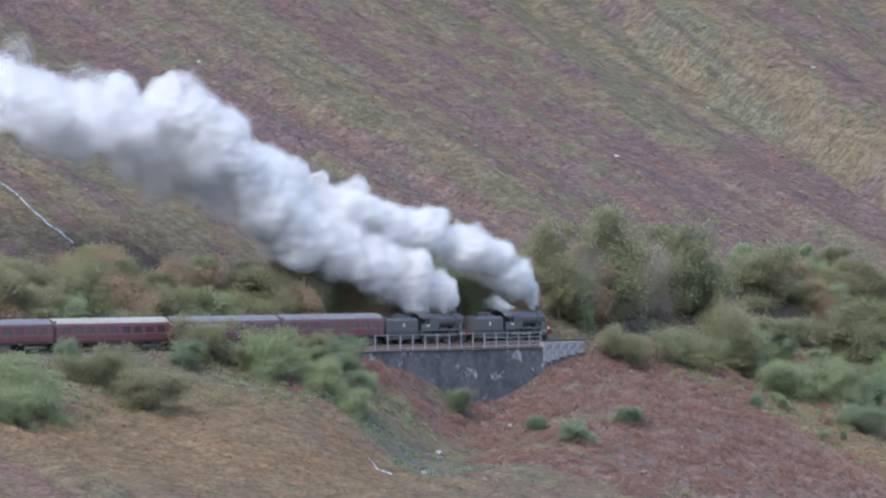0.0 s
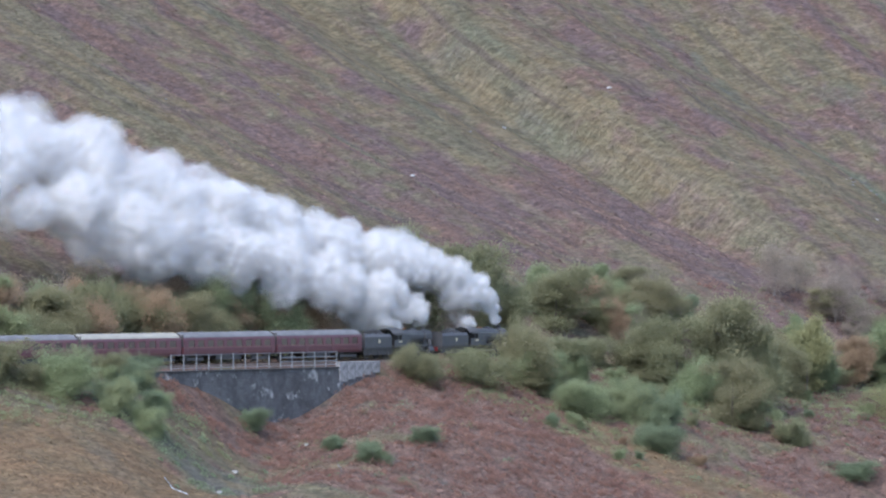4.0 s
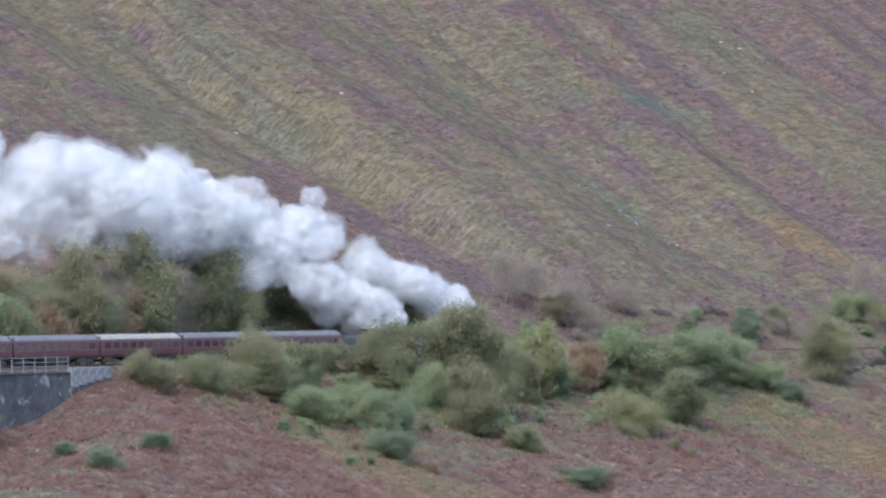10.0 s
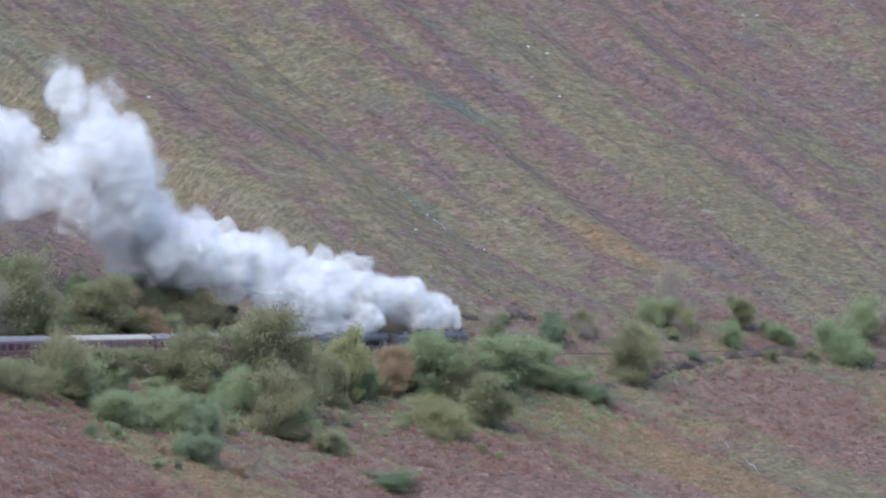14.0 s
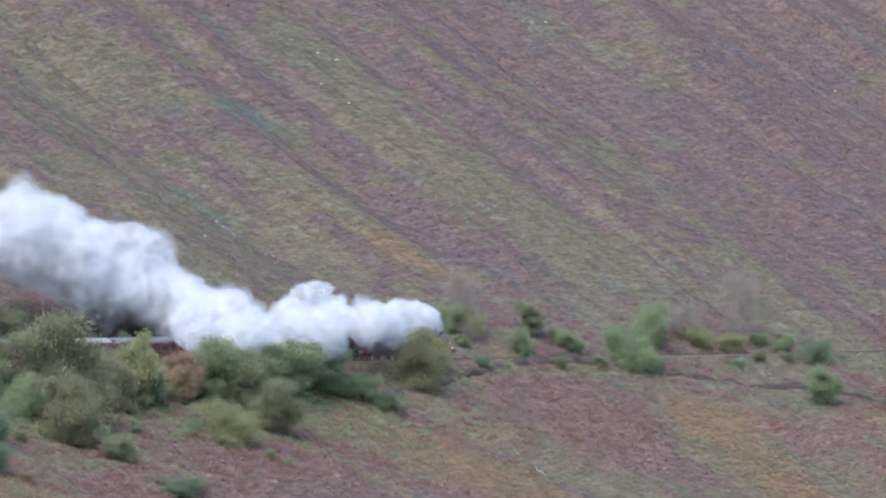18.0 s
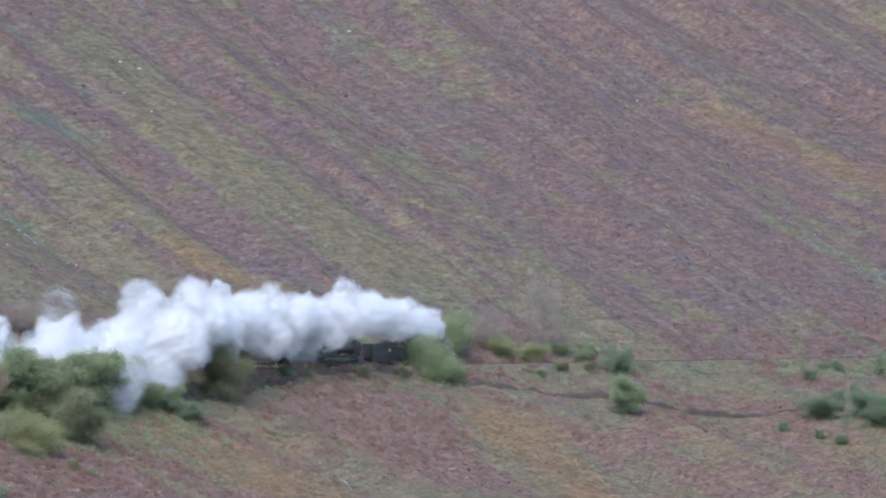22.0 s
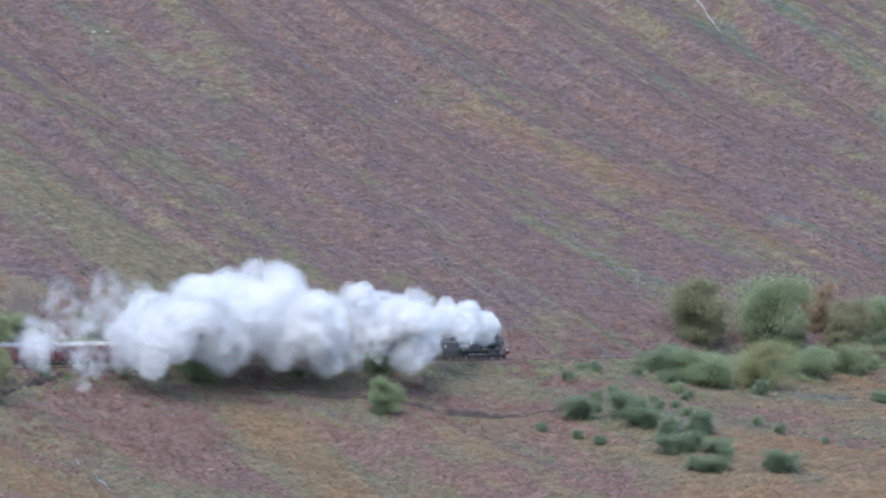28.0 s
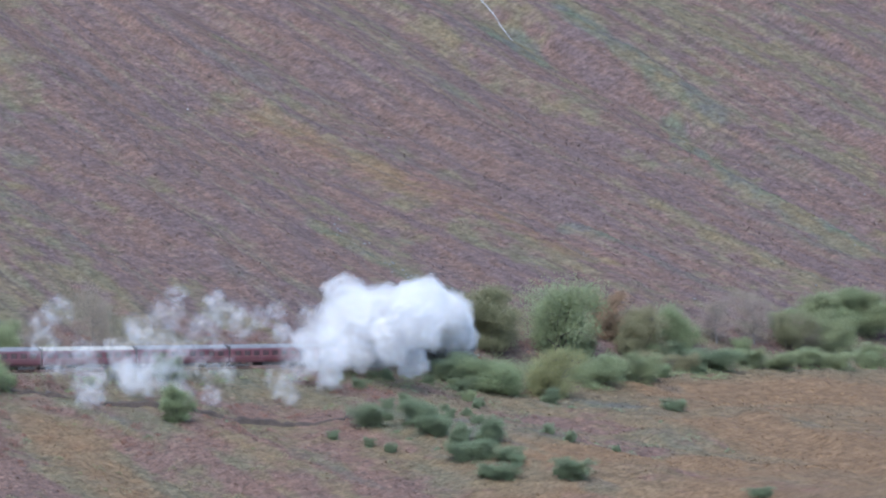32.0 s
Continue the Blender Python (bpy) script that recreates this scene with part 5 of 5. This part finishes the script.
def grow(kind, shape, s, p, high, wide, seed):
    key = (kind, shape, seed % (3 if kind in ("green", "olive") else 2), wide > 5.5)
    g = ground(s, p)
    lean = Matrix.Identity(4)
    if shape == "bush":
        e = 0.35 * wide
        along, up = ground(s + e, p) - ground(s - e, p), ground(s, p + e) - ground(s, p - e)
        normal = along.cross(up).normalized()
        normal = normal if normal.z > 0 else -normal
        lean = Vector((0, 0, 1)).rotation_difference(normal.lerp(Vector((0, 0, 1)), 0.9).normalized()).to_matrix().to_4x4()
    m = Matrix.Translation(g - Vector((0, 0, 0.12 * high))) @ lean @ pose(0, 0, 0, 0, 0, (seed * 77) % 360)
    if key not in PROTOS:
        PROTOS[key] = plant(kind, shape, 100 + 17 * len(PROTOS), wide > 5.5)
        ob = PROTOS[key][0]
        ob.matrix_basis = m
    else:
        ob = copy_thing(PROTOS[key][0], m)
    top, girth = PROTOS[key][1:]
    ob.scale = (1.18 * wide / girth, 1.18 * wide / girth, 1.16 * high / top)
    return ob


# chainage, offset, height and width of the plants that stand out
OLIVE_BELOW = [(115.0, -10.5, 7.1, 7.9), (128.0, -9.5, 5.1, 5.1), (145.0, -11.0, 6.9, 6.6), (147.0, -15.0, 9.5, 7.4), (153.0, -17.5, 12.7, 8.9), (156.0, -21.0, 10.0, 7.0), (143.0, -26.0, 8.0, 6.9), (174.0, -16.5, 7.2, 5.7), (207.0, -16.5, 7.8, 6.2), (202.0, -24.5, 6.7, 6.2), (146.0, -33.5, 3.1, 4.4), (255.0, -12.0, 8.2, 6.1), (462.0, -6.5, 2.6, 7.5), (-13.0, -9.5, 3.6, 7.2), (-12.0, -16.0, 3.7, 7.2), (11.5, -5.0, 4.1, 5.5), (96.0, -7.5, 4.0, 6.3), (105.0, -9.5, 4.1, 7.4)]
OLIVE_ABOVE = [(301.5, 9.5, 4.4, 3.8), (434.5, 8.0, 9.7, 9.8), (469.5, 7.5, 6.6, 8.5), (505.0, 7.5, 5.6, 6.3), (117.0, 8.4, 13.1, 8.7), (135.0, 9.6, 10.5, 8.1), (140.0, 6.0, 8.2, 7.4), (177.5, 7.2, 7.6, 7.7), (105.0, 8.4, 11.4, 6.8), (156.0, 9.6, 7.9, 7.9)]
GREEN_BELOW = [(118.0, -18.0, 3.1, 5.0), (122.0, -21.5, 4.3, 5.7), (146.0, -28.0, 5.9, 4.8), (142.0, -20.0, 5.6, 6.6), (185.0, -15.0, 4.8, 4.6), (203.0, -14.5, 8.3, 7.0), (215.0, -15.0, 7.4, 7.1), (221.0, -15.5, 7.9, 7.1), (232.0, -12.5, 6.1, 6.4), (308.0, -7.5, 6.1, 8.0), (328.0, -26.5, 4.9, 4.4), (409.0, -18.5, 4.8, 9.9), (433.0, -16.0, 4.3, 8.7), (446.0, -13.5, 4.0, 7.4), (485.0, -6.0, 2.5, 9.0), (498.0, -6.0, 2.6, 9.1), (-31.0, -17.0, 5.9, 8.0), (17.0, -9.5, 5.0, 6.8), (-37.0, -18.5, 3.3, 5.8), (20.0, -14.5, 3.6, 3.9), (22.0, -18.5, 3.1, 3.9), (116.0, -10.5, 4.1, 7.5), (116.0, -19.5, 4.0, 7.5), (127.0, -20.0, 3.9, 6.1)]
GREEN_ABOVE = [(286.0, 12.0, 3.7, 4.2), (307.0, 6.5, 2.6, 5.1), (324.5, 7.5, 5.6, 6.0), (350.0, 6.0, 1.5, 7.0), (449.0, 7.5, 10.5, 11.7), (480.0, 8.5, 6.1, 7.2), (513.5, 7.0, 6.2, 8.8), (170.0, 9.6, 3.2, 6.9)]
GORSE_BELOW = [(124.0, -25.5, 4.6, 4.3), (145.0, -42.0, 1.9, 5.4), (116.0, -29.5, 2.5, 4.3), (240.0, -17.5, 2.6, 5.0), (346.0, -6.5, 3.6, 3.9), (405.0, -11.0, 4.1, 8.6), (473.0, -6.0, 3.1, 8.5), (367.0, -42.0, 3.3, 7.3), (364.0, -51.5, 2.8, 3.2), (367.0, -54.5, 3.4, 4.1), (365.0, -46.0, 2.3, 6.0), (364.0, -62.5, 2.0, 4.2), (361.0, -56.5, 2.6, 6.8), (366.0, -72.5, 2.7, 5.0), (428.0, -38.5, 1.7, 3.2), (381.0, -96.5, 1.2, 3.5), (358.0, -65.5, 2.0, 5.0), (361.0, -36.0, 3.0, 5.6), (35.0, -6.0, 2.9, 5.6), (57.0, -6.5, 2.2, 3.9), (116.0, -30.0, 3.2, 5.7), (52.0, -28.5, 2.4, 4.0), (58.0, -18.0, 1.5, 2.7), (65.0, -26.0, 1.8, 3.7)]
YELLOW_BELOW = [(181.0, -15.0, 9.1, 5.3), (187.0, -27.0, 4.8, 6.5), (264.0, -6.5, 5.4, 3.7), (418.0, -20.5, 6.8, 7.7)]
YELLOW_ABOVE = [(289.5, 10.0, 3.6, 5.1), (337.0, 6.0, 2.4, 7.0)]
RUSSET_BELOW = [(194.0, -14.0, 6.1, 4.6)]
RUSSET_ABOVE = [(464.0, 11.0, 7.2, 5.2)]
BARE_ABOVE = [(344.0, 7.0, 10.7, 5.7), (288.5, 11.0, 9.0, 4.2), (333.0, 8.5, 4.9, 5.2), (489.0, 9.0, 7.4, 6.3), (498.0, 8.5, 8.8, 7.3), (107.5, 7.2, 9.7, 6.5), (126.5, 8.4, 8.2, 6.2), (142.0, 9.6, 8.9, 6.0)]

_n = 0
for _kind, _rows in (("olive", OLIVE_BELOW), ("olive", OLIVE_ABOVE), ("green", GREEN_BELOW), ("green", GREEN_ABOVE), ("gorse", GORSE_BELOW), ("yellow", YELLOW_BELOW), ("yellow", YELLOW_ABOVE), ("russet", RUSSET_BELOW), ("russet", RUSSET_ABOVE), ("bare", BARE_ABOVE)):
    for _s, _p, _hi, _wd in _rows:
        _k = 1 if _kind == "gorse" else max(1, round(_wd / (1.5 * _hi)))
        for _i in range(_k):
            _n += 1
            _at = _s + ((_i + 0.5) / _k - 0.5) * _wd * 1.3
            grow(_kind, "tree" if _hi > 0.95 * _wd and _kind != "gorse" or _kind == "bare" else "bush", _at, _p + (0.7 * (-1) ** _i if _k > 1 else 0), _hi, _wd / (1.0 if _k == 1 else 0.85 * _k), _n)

# the belt of wood behind the line, and undergrowth along its foot
_rng = random.Random(31)


def thicket(count, kinds, shapes, s0, s1, p0, p1, h0, h1, w0, w1):
    for k in range(count):
        kind, shape, s, p, h, w = _rng.choice(kinds), _rng.choice(shapes), _rng.uniform(s0, s1), _rng.uniform(p0, p1), _rng.uniform(h0, h1), _rng.uniform(w0, w1)
        grow(kind, shape, s, p, h, min(w, 1.3 * h), k)


thicket(120, ("olive", "olive", "olive", "bare", "green", "russet", "olive"), ("tree", "bush"), -90, 100, 5.5, 14, 3.5, 7.0, 4.5, 7.5)
thicket(26, ("olive", "olive", "bare", "green", "russet"), ("tree", "bush"), 96, 185, 6, 17, 3.0, 6.0, 3.5, 6.0)
thicket(34, ("olive", "green", "bare", "gorse", "bare"), ("bush", "tree"), 165, 300, 5.5, 12, 1.6, 3.6, 2.5, 4.5)
thicket(8, ("bare",), ("tree",), 208, 246, 6, 20, 4.0, 7.0, 3.5, 5.5)
thicket(22, ("olive", "green", "russet", "olive"), ("tree", "bush"), 26, 92, 5.2, 10, 4.0, 7.5, 4.5, 7.0)
thicket(34, ("green", "green", "gorse", "olive", "bare"), ("tree", "bush"), 505, 690, 5.5, 13, 3.5, 7.5, 4.5, 8)
thicket(10, ("green", "gorse", "olive"), ("bush",), 436, 505, 5.5, 7, 1.6, 3.0, 3.0, 5.0)
thicket(26, ("olive", "green", "gorse", "green"), ("bush",), -70, 36, -16, -5, 1.5, 3.0, 3.0, 5.5)
thicket(24, ("olive", "green", "olive"), ("bush", "tree"), 108, 188, -13, -5, 1.8, 3.6, 2.5, 5.0)
thicket(26, ("green", "olive", "gorse", "russet"), ("bush",), 100, 195, -36, -14, 0.7, 1.8, 1.4, 3.2)
thicket(22, ("olive", "green", "green"), ("bush", "tree"), 184, 240, -16, -5, 1.8, 4.0, 2.5, 5.0)
thicket(30, ("green", "green", "gorse"), ("bush",), 500, 690, -8, -4.8, 1.8, 3.4, 4.5, 8.0)
thicket(16, ("gorse", "green", "olive"), ("bush",), 398, 470, -14, -5.5, 1.4, 2.8, 3.0, 6.0)
thicket(16, ("gorse", "green", "gorse"), ("bush",), 372, 415, -30, -7, 0.9, 2.2, 2.0, 4.5)
thicket(16, ("gorse",), ("bush",), 352, 388, -70, -34, 0.7, 1.6, 1.4, 3.5)
thicket(10, ("green", "gorse", "olive"), ("bush",), 262, 345, -8, -5, 0.8, 1.8, 1.8, 3.5)


# ---- low undergrowth, bracken fronds and grass over the slopes ----
def sheet(name, label, category, mat, co, tri_or_quad, s, p, each):
    me = bpy.data.meshes.new(name)
    f = tri_or_quad
    me.vertices.add(len(co))
    me.vertices.foreach_set("co", co.ravel())
    me.loops.add(f.size)
    me.loops.foreach_set("vertex_index", f.ravel().astype(np.int32))
    me.polygons.add(len(f))
    me.polygons.foreach_set("loop_start", np.arange(0, f.size, f.shape[1], dtype=np.int32))
    me.update(calc_edges=True)
    uv = me.uv_layers.new(name="plan")
    uv.data.foreach_set("uv", np.repeat(np.stack([fall_line(s, p), p], -1), each, axis=0)[f.ravel()].ravel())
    red, wet, field = cover(s, p)
    col = np.repeat(np.stack([red, wet, field, np.ones_like(red)], -1), each, axis=0)
    me.color_attributes.new("cover", "FLOAT_COLOR", "POINT").data.foreach_set("color", col.ravel())
    me.materials.append(mat)
    tagged(new(name, me), label, category, kind="stuff")


def fronds(name, label, category, count, seed, wanted, high, wide):
    """Bent blades, each leaning its own way off the slope."""
    rng = np.random.default_rng(seed)
    s = rng.uniform(-105, 640, count * 4)
    p = np.where(rng.random(count * 4) < 0.42, rng.uniform(-80, -5, count * 4), rng.uniform(4.5, 125, count * 4))
    red, wet, field = cover(s, p)
    keep = np.where(rng.random(count * 4) < wanted(red, wet, field))[0][:count]
    s, p = s[keep], p[keep]
    n = len(s)
    x, y = plan(s, p)
    z = height(s, p)
    a = rng.normal(0.9, 0.7, n)
    w, h = wide * rng.uniform(0.5, 1.5, n), high * rng.uniform(0.4, 1.6, n)
    along = np.stack([np.cos(a) * w, np.sin(a) * w, rng.normal(0, 0.12, n) * w], -1)
    lean = np.stack([-1.0 * h + rng.normal(0, 0.25, n) * h, 0.75 * h + rng.normal(0, 0.25, n) * h, 1.1 * h], -1)
    foot = np.stack([x, y, z - 0.06], -1)
    co = np.stack([foot - along, foot + along, foot + along * 0.7 + lean, foot - along * 0.7 + lean * rng.uniform(0.6, 1.1, n)[:, None]], 1)
    sheet(name, label, category, BLADES, co.reshape(-1, 3), np.arange(4 * n).reshape(n, 4), s, p, 4)


fronds("bracken", "dead red-brown bracken covering parts of the slope", "bracken", 130000, 5, lambda r, w, f: np.clip(1.3 * r - 0.25, 0, 1) * (1 - 0.6 * f), 0.16, 0.28)
fronds("moor_grass", "tawny and olive moor grass on the slope", "grass", 130000, 6, lambda r, w, f: np.clip(1.0 - 1.1 * r, 0, 1), 0.13, 0.26)


def undergrowth(name, label, mat, seed, stretches, k=90, leaf=0.085, wanted=None):
    rng = np.random.default_rng(seed)
    s, p = np.concatenate([np.stack([rng.uniform(a, b, n), rng.uniform(c, d, n)]) for n, a, b, c, d in stretches], axis=1)
    if wanted:
        keep = rng.random(len(s)) < wanted(*cover(s, p))
        s, p = s[keep], p[keep]
    n = len(s)
    size = rng.uniform(0.3, 1.0, n) ** 1.3
    s, p, size = np.repeat(s, k), np.repeat(p, k), np.repeat(size, k)
    m = n * k
    a, d = rng.random(m) * 6.283, np.sqrt(rng.random(m))
    qs, qp = s + np.cos(a) * d * size * 1.8, p + np.sin(a) * d * size
    x, y = plan(qs, qp)
    z = height(qs, qp) + size * 1.1 * np.sqrt(1.02 - d * d) * rng.uniform(0.3, 1.0, m)
    u, v = rng.normal(0, 1, (m, 3)), rng.normal(0, 1, (m, 3))
    u /= np.linalg.norm(u, axis=1)[:, None]
    v = np.cross(u, v)
    v /= np.linalg.norm(v, axis=1)[:, None]
    q = (leaf * rng.uniform(0.6, 1.5, m))[:, None]
    c = np.stack([x, y, z], -1)
    co = np.stack([c - u * q, c + v * q * 0.9, c + u * q - v * q * 0.5], 1)
    sheet(name, label, "undergrowth", mat, co.reshape(-1, 3), np.arange(3 * m).reshape(m, 3), qs, qp, 3)


undergrowth("undergrowth", "low green brambles and scrub between the bushes", LEAVES["green"], 11, [(240, -80, 40, -16, -4.8), (520, 98, 240, -26, -4.8), (150, 372, 470, -14, -4.8), (120, 470, 680, -8, -4.8), (160, -90, 300, 4.6, 12), (80, 436, 690, 4.6, 12), (60, 240, 372, -10, -4.8)])
undergrowth("scrub_growth", "low olive and straw-coloured scrub between the bushes", LEAVES["olive"], 12, [(240, -80, 40, -18, -4.8), (520, 98, 240, -30, -4.8), (100, 372, 470, -14, -4.8), (160, -90, 300, 4.6, 20), (60, 436, 690, 4.6, 14)])
undergrowth("bracken_clumps", "knee-high clumps of dead brown bracken among the scrub", LEAVES["bracken"], 13, [(420, -80, 45, -24, -4.8), (1300, 36, 112, -45, -4.5), (1300, 98, 250, -44, -4.8), (600, 250, 390, -34, -4.8), (260, -90, 300, 4.6, 22), (260, 300, 520, 4.6, 14)], 70, 0.10, lambda r, w, f: np.clip(1.6 * r - 0.3, 0, 1) * (1 - f))
undergrowth("rushes", "low tussocks of green rushes and grass on the slope", LEAVES["gorse"], 14, [(220, 14, 44, -32, -5), (90, 40, 110, -40, -5), (120, 105, 240, -44, -14), (220, 355, 420, -70, -12), (50, 250, 345, -30, -6)], 70, 0.09, lambda r, w, f: 0.15 + 0.85 * w)
undergrowth("straw_tussocks", "tufts of straw-coloured grass among the bracken", LEAVES["olive"], 15, [(260, 36, 112, -45, -5), (420, 112, 250, -44, -10), (160, 250, 400, -50, -6)], 60, 0.09, lambda r, w, f: 1 - r)
# ---- everything that moves ----
def motions():
    for thing, behind, base in CONSIST:
        walk(thing, [(t, on_track(front(t) - behind, base)) for t in range(0, 33)])
    for drivers, rods in _ENGINES:
        rows, crank = {}, []
        for k in range(321):
            t = k * 0.1
            a = -(front(t) - front(0)) / 0.915
            crank.append((t, a))
        for x, w in zip((1.05, -1.08, -3.52), drivers):
            walk(w, [(t, pose(x, 0, 0.915, 0, -math.degrees(a), 0)) for t, a in crank])
        for r in rods:
            walk(r, [(t, pose(0.33 * math.cos(a), 0, 0.915 + 0.33 * math.sin(a))) for t, a in crank])
    steam_motion()


motions()
